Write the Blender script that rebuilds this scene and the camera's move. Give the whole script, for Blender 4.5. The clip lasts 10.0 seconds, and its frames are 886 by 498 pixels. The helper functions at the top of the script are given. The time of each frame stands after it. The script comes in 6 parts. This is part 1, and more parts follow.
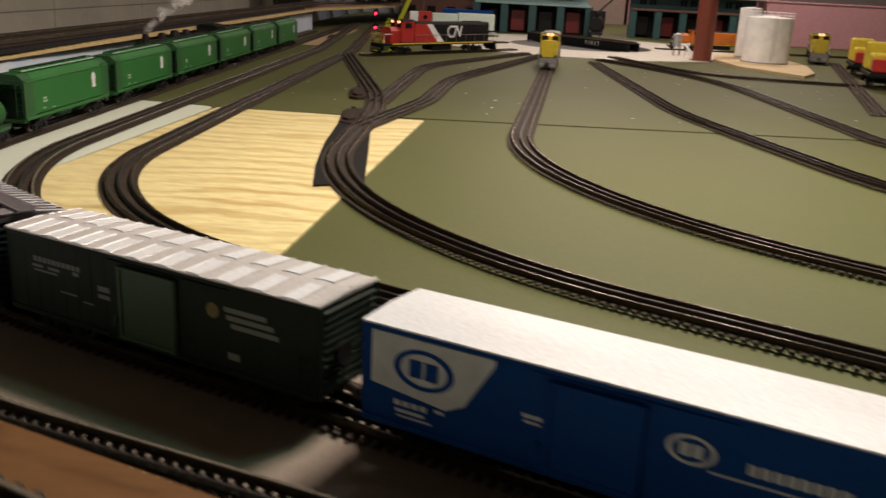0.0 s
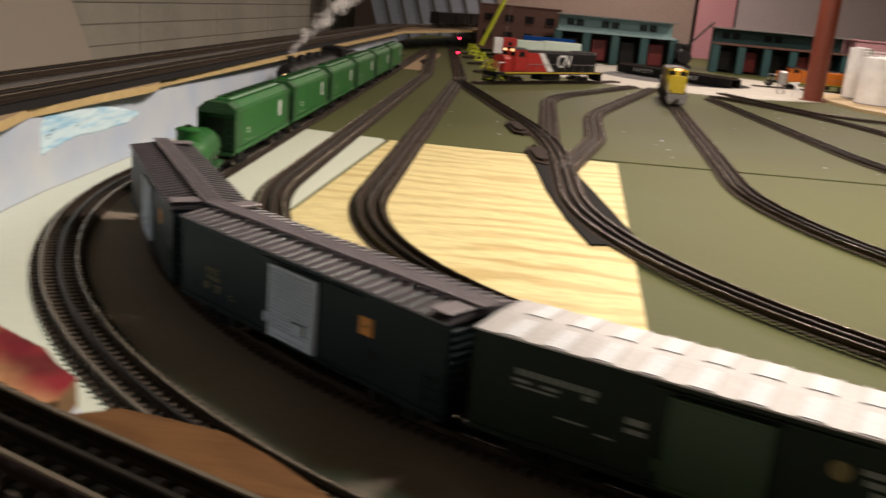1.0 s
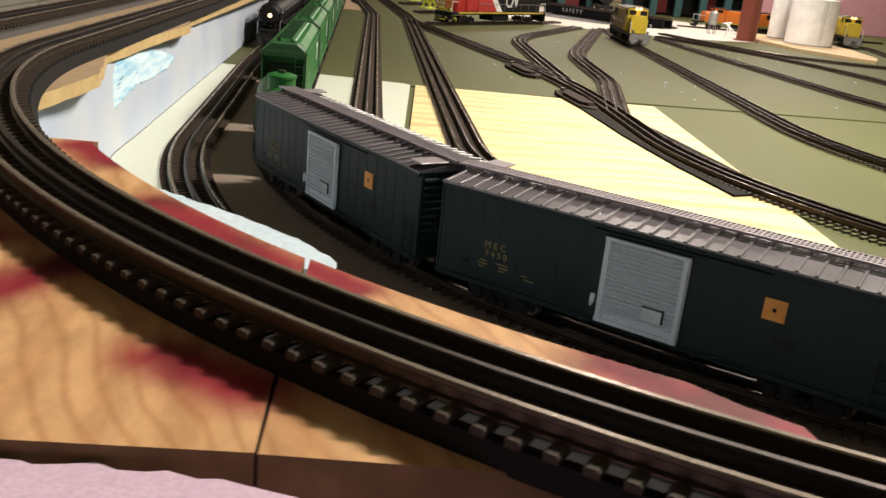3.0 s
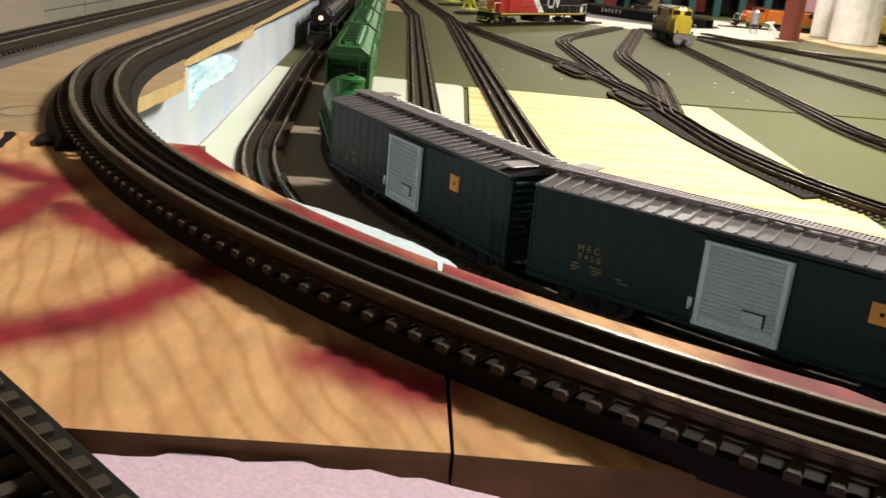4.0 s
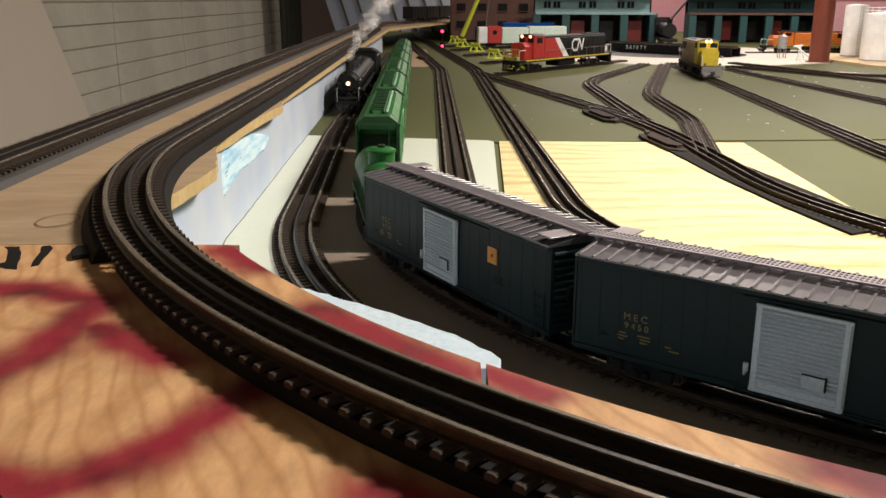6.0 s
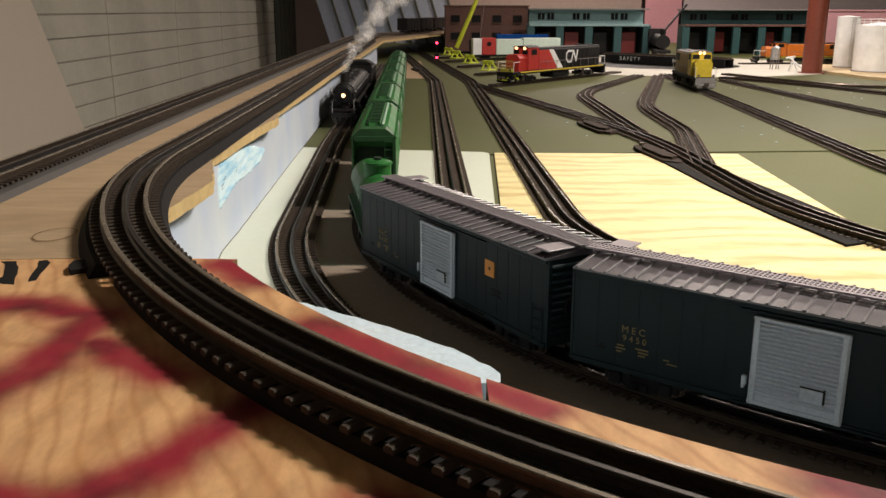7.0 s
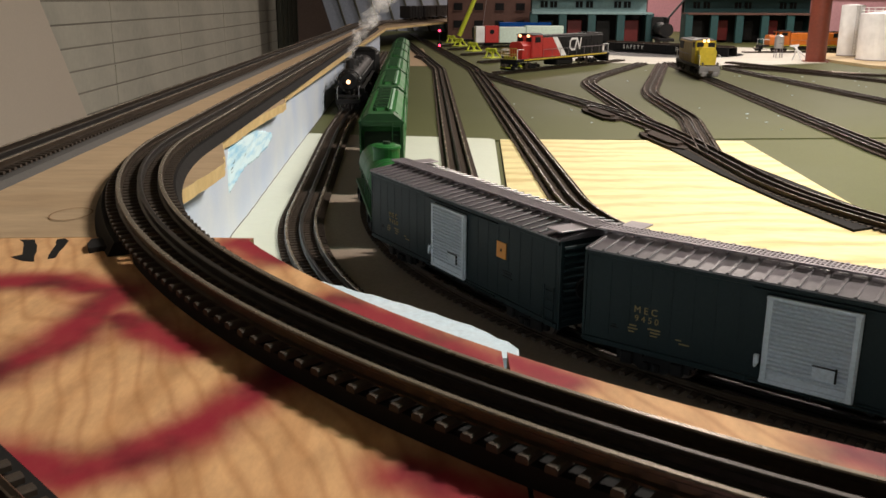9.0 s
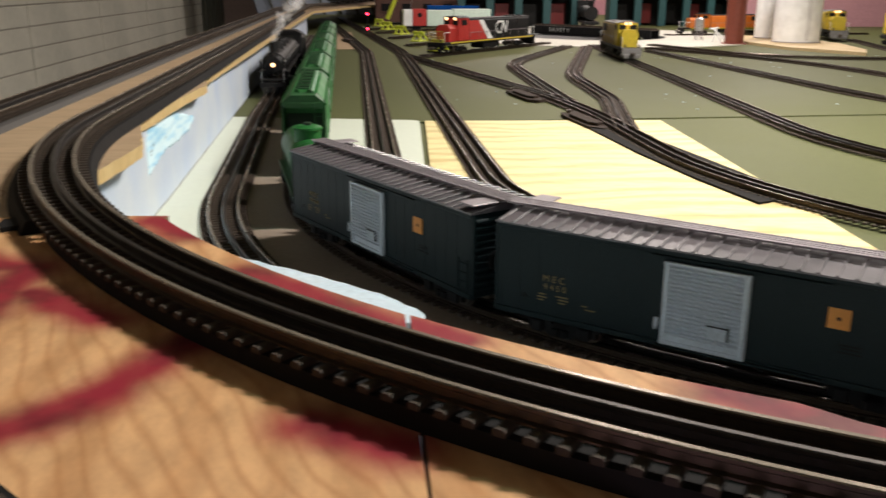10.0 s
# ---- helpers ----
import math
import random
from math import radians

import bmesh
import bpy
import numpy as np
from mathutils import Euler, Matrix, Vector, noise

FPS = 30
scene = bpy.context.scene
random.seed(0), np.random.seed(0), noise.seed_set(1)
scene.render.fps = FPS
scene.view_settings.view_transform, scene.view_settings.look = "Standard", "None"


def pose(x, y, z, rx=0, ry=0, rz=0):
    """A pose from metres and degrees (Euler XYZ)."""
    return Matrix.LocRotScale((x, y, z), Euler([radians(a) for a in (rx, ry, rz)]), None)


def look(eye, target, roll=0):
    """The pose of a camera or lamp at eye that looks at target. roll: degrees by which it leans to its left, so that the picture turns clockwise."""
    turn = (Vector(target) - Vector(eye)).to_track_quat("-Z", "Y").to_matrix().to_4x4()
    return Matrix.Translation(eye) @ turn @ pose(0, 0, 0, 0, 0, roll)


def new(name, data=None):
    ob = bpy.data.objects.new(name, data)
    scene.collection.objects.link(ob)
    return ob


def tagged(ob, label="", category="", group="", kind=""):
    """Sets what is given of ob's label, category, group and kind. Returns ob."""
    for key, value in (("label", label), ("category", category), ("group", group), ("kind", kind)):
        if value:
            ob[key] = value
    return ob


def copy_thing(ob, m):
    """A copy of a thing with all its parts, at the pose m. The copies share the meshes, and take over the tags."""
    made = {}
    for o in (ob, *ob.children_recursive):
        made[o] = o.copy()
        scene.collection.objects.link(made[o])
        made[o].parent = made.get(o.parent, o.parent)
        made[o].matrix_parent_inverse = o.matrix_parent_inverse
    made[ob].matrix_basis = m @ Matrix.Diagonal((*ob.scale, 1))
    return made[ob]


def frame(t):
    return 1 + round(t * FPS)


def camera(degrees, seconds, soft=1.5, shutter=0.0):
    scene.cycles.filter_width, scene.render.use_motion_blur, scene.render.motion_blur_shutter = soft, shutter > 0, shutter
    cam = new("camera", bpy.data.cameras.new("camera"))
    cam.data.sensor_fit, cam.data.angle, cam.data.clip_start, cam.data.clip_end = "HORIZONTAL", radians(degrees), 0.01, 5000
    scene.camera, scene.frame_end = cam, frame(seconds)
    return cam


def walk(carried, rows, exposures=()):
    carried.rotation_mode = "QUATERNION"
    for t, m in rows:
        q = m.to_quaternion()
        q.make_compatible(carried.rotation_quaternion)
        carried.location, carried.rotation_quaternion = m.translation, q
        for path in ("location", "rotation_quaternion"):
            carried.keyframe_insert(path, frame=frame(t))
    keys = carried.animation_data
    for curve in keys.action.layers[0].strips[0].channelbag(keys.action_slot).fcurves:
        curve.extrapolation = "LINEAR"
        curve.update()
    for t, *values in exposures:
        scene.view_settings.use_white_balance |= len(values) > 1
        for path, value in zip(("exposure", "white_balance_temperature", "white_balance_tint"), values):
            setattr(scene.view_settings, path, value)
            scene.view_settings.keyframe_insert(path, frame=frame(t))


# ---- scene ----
# Metres; the layout's table top is z = 0, the raised deck stands 0.112 above it.
cam = camera(53.0, 10.0, soft=1.5, shutter=0.5)
PATH = [
    (0, (-0.051, 0.402, 0.292), (-0.146, 2.314, -0.289), 3.0),
    (0.2, (-0.091, 0.442, 0.29), (-0.203, 2.346, -0.283), 3.4),
    (0.3, (-0.12, 0.453, 0.287), (-0.185, 2.362, -0.267), 4.0),
    (0.5, (-0.212, 0.47, 0.284), (-0.232, 2.395, -0.258), 4.3),
    (0.7, (-0.304, 0.493, 0.284), (-0.362, 2.42, -0.297), 3.6),
    (1, (-0.413, 0.537, 0.28), (-0.537, 2.459, -0.257), 5.1),
    (1.2, (-0.46, 0.563, 0.274), (-0.686, 2.459, -0.293), 4.0),
    (1.5, (-0.53, 0.588, 0.26), (-0.811, 2.464, -0.325), 4.8),
    (1.7, (-0.571, 0.587, 0.253), (-0.898, 2.476, -0.347), 3.3),
    (2, (-0.626, 0.605, 0.248), (-0.788, 2.502, -0.356), 2.65),
    (3.3, (-0.747, 0.641, 0.236), (-0.559, 2.526, -0.404), 6.1),
    (3.5, (-0.762, 0.636, 0.235), (-0.584, 2.52, -0.411), 6.2),
    (4, (-0.766, 0.637, 0.238), (-0.658, 2.53, -0.397), 5.3),
    (4.5, (-0.763, 0.639, 0.231), (-0.707, 2.521, -0.445), 5.3),
    (5, (-0.765, 0.645, 0.246), (-0.749, 2.551, -0.361), 3.9),
    (5.5, (-0.765, 0.653, 0.255), (-0.758, 2.57, -0.315), 1.4),
    (6, (-0.765, 0.654, 0.257), (-0.754, 2.579, -0.286), 0.2),
    (7.5, (-0.769, 0.655, 0.259), (-0.74, 2.587, -0.26), 0.3),
    (8, (-0.771, 0.656, 0.259), (-0.738, 2.586, -0.263), 0.4),
    (8.5, (-0.774, 0.654, 0.258), (-0.747, 2.582, -0.27), 0.4),
    (9, (-0.776, 0.649, 0.254), (-0.754, 2.574, -0.289), 0.3),
    (9.5, (-0.778, 0.64, 0.251), (-0.735, 2.56, -0.309), 0.2),
    (10, (-0.763, 0.629, 0.252), (-0.595, 2.537, -0.323), 0.4),
]
EXPOSURES = [(0.0, -0.95, 6700, 14), (0.5, -0.92, 6700, 14), (1.0, -0.70, 6700, 14), (1.5, -0.50, 6850, 14), (2.0, -0.43, 6600, 13), (3.5, -0.04, 6450, 7), (4.5, -0.06, 6450, 3), (5.0, -0.10, 6500, 3), (6.0, -0.25, 6300, 10), (7.0, -0.41, 6400, 10), (8.5, -0.40, 6350, 9), (9.5, -0.33, 6200, 9), (10.0, -0.24, 6100, 8)]
walk(cam, [(t, look(eye, target, roll)) for t, eye, target, roll in PATH], EXPOSURES)

# ---- world and lamps ----
world = bpy.data.worlds.new("room_air")
scene.world = world
world.use_nodes = True
world.node_tree.nodes["Background"].inputs[0].default_value = (0.9, 0.85, 0.78, 1)
world.node_tree.nodes["Background"].inputs[1].default_value = 0.015


def lamp(name, place, aim, size_x, size_y, watts, colour):
    data = bpy.data.lights.new(name, "AREA")
    data.shape, data.size, data.size_y = "RECTANGLE", size_x, size_y
    data.energy, data.color = watts, colour
    ob = new(name, data)
    ob.matrix_world = look(place, aim)
    return ob


# First two follow the shadows; the other four are added fill, all unseen.
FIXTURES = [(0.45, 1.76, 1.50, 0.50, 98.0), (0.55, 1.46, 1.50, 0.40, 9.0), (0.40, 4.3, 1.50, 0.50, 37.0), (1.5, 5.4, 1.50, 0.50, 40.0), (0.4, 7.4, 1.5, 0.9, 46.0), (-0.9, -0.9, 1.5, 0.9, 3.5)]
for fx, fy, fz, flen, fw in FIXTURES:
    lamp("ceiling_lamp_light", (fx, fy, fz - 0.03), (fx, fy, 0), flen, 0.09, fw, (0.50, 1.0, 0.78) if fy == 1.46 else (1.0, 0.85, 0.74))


# ---- materials ----
def material(name, base, rough=0.6, metal=0.0, spec=0.5):
    m = bpy.data.materials.new(name)
    m.use_nodes = True
    b = m.node_tree.nodes["Principled BSDF"]
    b.inputs["Base Color"].default_value = (*base, 1)
    b.inputs["Roughness"].default_value = rough
    b.inputs["Metallic"].default_value = metal
    b.inputs["Specular IOR Level"].default_value = spec
    return m


def nd(m, kind, **props):
    n = m.node_tree.nodes.new(kind)
    for k, v in props.items():
        if k in n.inputs:
            n.inputs[k].default_value = v
    return n


def wire(m, a, out, b, inp):
    m.node_tree.links.new(a.outputs[out], b.inputs[inp])


def coords(m, scale=(1, 1, 1), which="Object", turn=0.0):
    tc = nd(m, "ShaderNodeTexCoord")
    mp = nd(m, "ShaderNodeMapping")
    mp.inputs["Scale"].default_value = scale
    mp.inputs["Rotation"].default_value = (0, 0, radians(turn))
    wire(m, tc, which, mp, "Vector")
    return mp


def mix_rgb(m, fac, a, b, blend="MIX"):
    """fac, a, b: a (node, output) pair, a colour, or a number."""
    n = m.node_tree.nodes.new("ShaderNodeMix")
    n.data_type, n.blend_type = "RGBA", blend
    for key, v in ((0, fac), (6, a), (7, b)):
        if isinstance(v, tuple) and hasattr(v[0], "outputs"):
            m.node_tree.links.new(v[0].outputs[v[1]], n.inputs[key])
        elif isinstance(v, tuple):
            n.inputs[key].default_value = (*v, 1) if len(v) == 3 else v
        else:
            n.inputs[key].default_value = v
    return n


def ramp(m, source, stops):
    r = m.node_tree.nodes.new("ShaderNodeValToRGB")
    while len(r.color_ramp.elements) < len(stops):
        r.color_ramp.elements.new(0.5)
    for e, (p, c) in zip(r.color_ramp.elements, stops):
        e.position, e.color = p, (c, c, c, 1) if not isinstance(c, tuple) else (*c, 1)
    m.node_tree.links.new(source[0].outputs[source[1]], r.inputs[0])
    return r


def noise_of(m, mp, scale, detail=4.0, rough=0.55, distortion=0.0):
    n = nd(m, "ShaderNodeTexNoise", Scale=scale, Detail=detail, Roughness=rough, Distortion=distortion)
    wire(m, mp, "Vector", n, "Vector")
    return n


def finish(m, colour=None, bump=None, strength=0.2, distance=0.001, rough=None):
    b = m.node_tree.nodes["Principled BSDF"]
    if colour:
        m.node_tree.links.new(colour[0].outputs[colour[1]], b.inputs["Base Color"])
    if rough:
        m.node_tree.links.new(rough[0].outputs[rough[1]], b.inputs["Roughness"])
    if bump:
        bn = nd(m, "ShaderNodeBump", Strength=strength, Distance=distance)
        m.node_tree.links.new(bump[0].outputs[bump[1]], bn.inputs["Height"])
        wire(m, bn, "Normal", b, "Normal")
    return m


def mottled(name, base, other, scale=12.0, rough=0.6, metal=0.0, grain=90.0, bump=0.15, depth=0.0006, spec=0.5, amount=0.6, speck=(0.86, 1.06)):
    """A surface that varies slowly between two colours and has a fine grain."""
    m = material(name, base, rough, metal, spec)
    mp = coords(m)
    big = noise_of(m, mp, scale, 5.0)
    fine = noise_of(m, mp, grain, 3.0)
    r = ramp(m, (big, 0), [(0.35, 0.0), (0.68, amount)])
    c1 = mix_rgb(m, (r, 0), base, other)
    r2 = ramp(m, (fine, 0), [(0.3, speck[0]), (0.7, speck[1])])
    c2 = mix_rgb(m, 1.0, (c1, 2), (r2, 0), "MULTIPLY")
    rr = nd(m, "ShaderNodeMapRange")
    rr.inputs["To Min"].default_value = max(0.05, rough - 0.12)
    rr.inputs["To Max"].default_value = min(1.0, rough + 0.12)
    wire(m, big, 0, rr, "Value")
    return finish(m, (c2, 2), (fine, 0), bump, depth, (rr, 0))


def plywood(name, light, dark, turn=0.0, stretch=(2.0, 16.0, 6.0), rough=0.55, strokes=(), paint=(0.25, 0.014, 0.032), bend=9.0, rings=0.0):
    """Rotary-cut veneer: long wavy grain; strokes are sprayed lines of paint (x1, y1, x2, y2, radius)."""
    m = material(name, light, rough)
    mp = coords(m, stretch, turn=turn)
    flow = noise_of(m, mp, 1.6, 3.0, 0.5, 0.6)
    wave = nd(m, "ShaderNodeTexWave", Scale=1.3, Distortion=bend, Detail=3.0)
    wave.inputs["Detail Scale"].default_value = 1.2
    wire(m, mp, "Vector", wave, "Vector")
    mpf = coords(m, (stretch[0] * 14, stretch[1] * 22, 60), turn=turn)
    fine = noise_of(m, mpf, 1.0, 5.0, 0.65)
    wr = ramp(m, (wave, 1), [(0.25, 0.0), (0.62, 0.35), (0.9, 1.0)])
    fr = ramp(m, (flow, 0), [(0.3, 0.15), (0.7, 0.95)])
    mul = m.node_tree.nodes.new("ShaderNodeMath")
    mul.operation = "MULTIPLY"
    wire(m, wr, 0, mul, 0)
    wire(m, fr, 0, mul, 1)
    soft = m.node_tree.nodes.new("ShaderNodeMath")
    soft.operation = "MULTIPLY"
    soft.inputs[1].default_value = 0.5 if rings else 1.0
    wire(m, mul, 0, soft, 0)
    c = mix_rgb(m, (soft, 0), light, dark)
    if rings:
        mpr = coords(m, (1.0, 0.40, 1.0), turn=turn - 42)
        ring = nd(m, "ShaderNodeTexWave", Scale=rings, Distortion=14.0, Detail=2.5)
        ring.inputs["Detail Scale"].default_value = 0.35
        wire(m, mpr, "Vector", ring, "Vector")
        thin = ramp(m, (ring, 1), [(0.0, 0.0), (0.60, 0.03), (0.92, 0.32), (1.0, 0.48)])
        c = mix_rgb(m, (thin, 0), (c, 2), dark)
    g = ramp(m, (fine, 0), [(0.3, 0.8), (0.65, 1.06)])
    c = mix_rgb(m, 1.0, (c, 2), (g, 0), "MULTIPLY")
    if strokes:
        tc = nd(m, "ShaderNodeTexCoord")
        wob = nd(m, "ShaderNodeTexNoise", Scale=38.0, Detail=4.0)
        wire(m, tc, "Object", wob, "Vector")
        off = m.node_tree.nodes.new("ShaderNodeVectorMath")
        off.operation = "MULTIPLY_ADD"
        wire(m, wob, 1, off, 0)
        off.inputs[1].default_value = (0.014, 0.014, 0)
        wire(m, tc, "Object", off, 2)
        flat = m.node_tree.nodes.new("ShaderNodeVectorMath")
        flat.operation = "MULTIPLY"
        wire(m, off, 0, flat, 0)
        flat.inputs[1].default_value = (1, 1, 0)
        total = None
        for x1, y1, x2, y2, rad in strokes:
            a, d = Vector((x1 + 0.007, y1 + 0.007, 0)), Vector((x2 - x1, y2 - y1, 0))
            rel = m.node_tree.nodes.new("ShaderNodeVectorMath")
            rel.operation = "SUBTRACT"
            wire(m, flat, 0, rel, 0)
            rel.inputs[1].default_value = a
            dot = m.node_tree.nodes.new("ShaderNodeVectorMath")
            dot.operation = "DOT_PRODUCT"
            wire(m, rel, 0, dot, 0)
            dot.inputs[1].default_value = d / max(d.length_squared, 1e-6)
            cl = m.node_tree.nodes.new("ShaderNodeClamp")
            wire(m, dot, "Value", cl, "Value")
            sc = m.node_tree.nodes.new("ShaderNodeVectorMath")
            sc.operation = "SCALE"
            sc.inputs[0].default_value = d
            wire(m, cl, 0, sc, "Scale")
            ds = m.node_tree.nodes.new("ShaderNodeVectorMath")
            ds.operation = "DISTANCE"
            wire(m, rel, 0, ds, 0)
            wire(m, sc, 0, ds, 1)
            mr = nd(m, "ShaderNodeMapRange")
            mr.interpolation_type = "SMOOTHSTEP"
            mr.inputs["From Min"].default_value = rad * 2.0
            mr.inputs["From Max"].default_value = rad * 0.2
            wire(m, ds, "Value", mr, "Value")
            if total is None:
                total = (mr, 0)
            else:
                mx = m.node_tree.nodes.new("ShaderNodeMath")
                mx.operation = "MAXIMUM"
                m.node_tree.links.new(total[0].outputs[total[1]], mx.inputs[0])
                wire(m, mr, 0, mx, 1)
                total = (mx, 0)
        cover = m.node_tree.nodes.new("ShaderNodeMath")
        cover.operation = "MULTIPLY"
        m.node_tree.links.new(total[0].outputs[total[1]], cover.inputs[0])
        pg = ramp(m, (fine, 0), [(0.25, 1.0), (0.75, 0.93)])
        wire(m, pg, 0, cover, 1)
        blot = nd(m, "ShaderNodeTexNoise", Scale=30.0, Detail=3.0)
        wire(m, tc, "Object", blot, "Vector")
        br = ramp(m, (blot, 0), [(0.46, 0.0), (0.66, 1.0)])
        pcol = mix_rgb(m, (br, 0), paint, (paint[0] * 0.45, paint[1] * 0.6, paint[2] * 0.55))
        c = mix_rgb(m, (cover, 0), (c, 2), (pcol, 2))
    return finish(m, (c, 2), (fine, 0), 0.25, 0.0006)


M_TABLE = mottled("olive_table_paint", (0.077, 0.084, 0.029), (0.102, 0.107, 0.040), 1.6, 0.60, grain=320.0, bump=0.1, spec=0.24)
M_PLY = plywood("new_plywood", (0.71, 0.61, 0.31), (0.50, 0.36, 0.14), 87.0, (2.0, 4.6, 6.0), bend=10.0)
# Brown that stands in for the train's shade on the white panel.
M_PANELSHADE = mottled("panel_shade_brown", (0.20, 0.162, 0.125), (0.25, 0.205, 0.16), 9.0, 0.65, grain=300.0, bump=0.1)
M_WHITE = mottled("white_painted_board", (0.60, 0.64, 0.55), (0.55, 0.59, 0.50), 3.0, 0.5, speck=(0.97, 1.02), bump=0.05)
STROKES = [(-1.0, 1.089, -0.968, 1.088, 0.014), (-0.968, 1.088, -0.932, 1.072, 0.014), (-0.932, 1.070, -0.934, 1.010, 0.014),
           (-0.934, 1.010, -0.947, 0.972, 0.013), (-0.918, 1.035, -0.878, 0.998, 0.012), (-0.916, 0.906, -0.889, 0.893, 0.012),
           (-0.889, 0.893, -0.873, 0.904, 0.012), (-0.873, 0.904, -0.856, 0.925, 0.012), (-0.856, 0.925, -0.835, 0.972, 0.012),
           (-0.784, 0.896, -0.752, 0.876, 0.012), (-0.890, 1.163, -0.862, 1.13, 0.015), (-0.822, 1.058, -0.792, 1.022, 0.013),
           (-0.792, 1.022, -0.758, 0.986, 0.015), (-0.743, 0.985, -0.727, 0.964, 0.011), (-0.636, 0.910, -0.59, 0.868, 0.015)]
M_DECK = plywood("deck_plywood", (0.64, 0.375, 0.185), (0.40, 0.185, 0.072), -6.0, (9.0, 2.2, 6.0), 0.55, STROKES, bend=7.0, rings=40.0)
M_DECK.node_tree.nodes["Principled BSDF"].inputs["Specular IOR Level"].default_value = 0.22
M_DECK2 = plywood("plain_deck_board", (0.43, 0.31, 0.195), (0.38, 0.265, 0.16), 85.0, (1.6, 4.0, 6.0), 0.5)
# Dark plywood copy; the strip's shade is put into this colour.
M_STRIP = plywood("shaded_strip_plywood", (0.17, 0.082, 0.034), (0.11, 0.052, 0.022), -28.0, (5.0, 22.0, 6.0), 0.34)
# Edge colour is dark for stain and for shade on the front face.
M_PLYEDGE = mottled("raw_plywood_edge", (0.22, 0.125, 0.055), (0.13, 0.07, 0.03), 60.0, 0.7)
M_EDGELIGHT = mottled("torn_veneer_edge", (0.58, 0.43, 0.20), (0.46, 0.31, 0.13), 30.0, 0.7)
def streaked(name, pale, blue, deep):
    """Torn foam: pale ground, blue scrapes along one slant, a few dark gouges."""
    m = material(name, pale, 0.65, 0.0, 0.3)
    tc = nd(m, "ShaderNodeTexCoord")
    mp = nd(m, "ShaderNodeMapping")
    mp.inputs["Rotation"].default_value = (radians(-17), 0, 0)
    mp.inputs["Scale"].default_value = (1.0, 14.0, 95.0)
    wire(m, tc, "Object", mp, "Vector")
    wide = noise_of(m, mp, 1.0, 4.0)
    c = mix_rgb(m, (ramp(m, (wide, 0), [(0.46, 0.0), (0.62, 0.85)]), 0), pale, blue)
    gouge = noise_of(m, mp, 2.3, 3.0)
    c = mix_rgb(m, (ramp(m, (gouge, 0), [(0.655, 0.0), (0.70, 0.8)]), 0), (c, 2), deep)
    return finish(m, (c, 2), (wide, 0), 0.35, 0.0012)


M_FOAMBLUE = mottled("pale_blue_foam", (0.44, 0.51, 0.64), (0.56, 0.60, 0.64), 9.0, 0.7, grain=500.0, bump=0.06, amount=0.9, speck=(0.96, 1.03))
M_FOAMWHITE = mottled("torn_white_foam", (0.62, 0.72, 0.80), (0.42, 0.60, 0.74), 26.0, 0.7, grain=260.0, bump=0.3, depth=0.001)
M_GLUE = streaked("glue_whitened_foam", (0.66, 0.84, 0.92), (0.28, 0.58, 0.80), (0.06, 0.12, 0.16))
M_PINK = mottled("pink_foam", (0.64, 0.46, 0.60), (0.70, 0.52, 0.65), 40.0, 0.75, grain=700.0, bump=0.22)
M_GAPLINE = mottled("grey_gap_line", (0.10, 0.095, 0.085), (0.16, 0.15, 0.14), 60.0, 0.8)
M_TIE = mottled("dark_brown_tie", (0.048, 0.036, 0.028), (0.068, 0.051, 0.040), 120.0, 0.7, grain=900.0, spec=0.2)
M_RAIL = mottled("browned_rail", (0.085, 0.064, 0.048), (0.058, 0.043, 0.032), 60.0, 0.45, 0.85, grain=400.0)
M_RAILTOP = mottled("worn_rail_head", (0.175, 0.142, 0.125), (0.11, 0.09, 0.08), 30.0, 0.28, 1.0, grain=300.0, bump=0.05)
# Paler copy of the worn head; reflected light is put into its colour.
M_RAILGLINT = mottled("tan_glint_worn_rail_head", (0.34, 0.29, 0.235), (0.23, 0.195, 0.155), 30.0, 0.26, 0.6, grain=300.0, bump=0.05)
M_RAILDARK = mottled("blackened_rail", (0.085, 0.076, 0.072), (0.06, 0.054, 0.052), 40.0, 0.36, 0.8, grain=300.0, bump=0.05)
M_MAT = mottled("black_roadbed_mat", (0.011, 0.010, 0.010), (0.016, 0.015, 0.015), 60.0, 0.8, spec=0.15)
M_ROADBED = mottled("grey_roadbed", (0.065, 0.060, 0.057), (0.09, 0.083, 0.078), 80.0, 0.8, grain=600.0, bump=0.5)


# ---- mesh helpers ----
def part(name, bm, mat, parent=None, label="", smooth=False):
    me = bpy.data.meshes.new(name)
    bm.normal_update()
    bm.to_mesh(me)
    bm.free()
    for mm in (mat if isinstance(mat, (list, tuple)) else [mat]):
        me.materials.append(mm)
    if smooth:
        me.polygons.foreach_set("use_smooth", [True] * len(me.polygons))
    ob = new(name, me)
    if parent is not None:
        ob.parent = parent
    if label:
        ob["label"] = label
    return ob


def empty(name, m=None):
    ob = new(name)
    ob.empty_display_size = 0.02
    if m is not None:
        ob.matrix_basis = m
    return ob


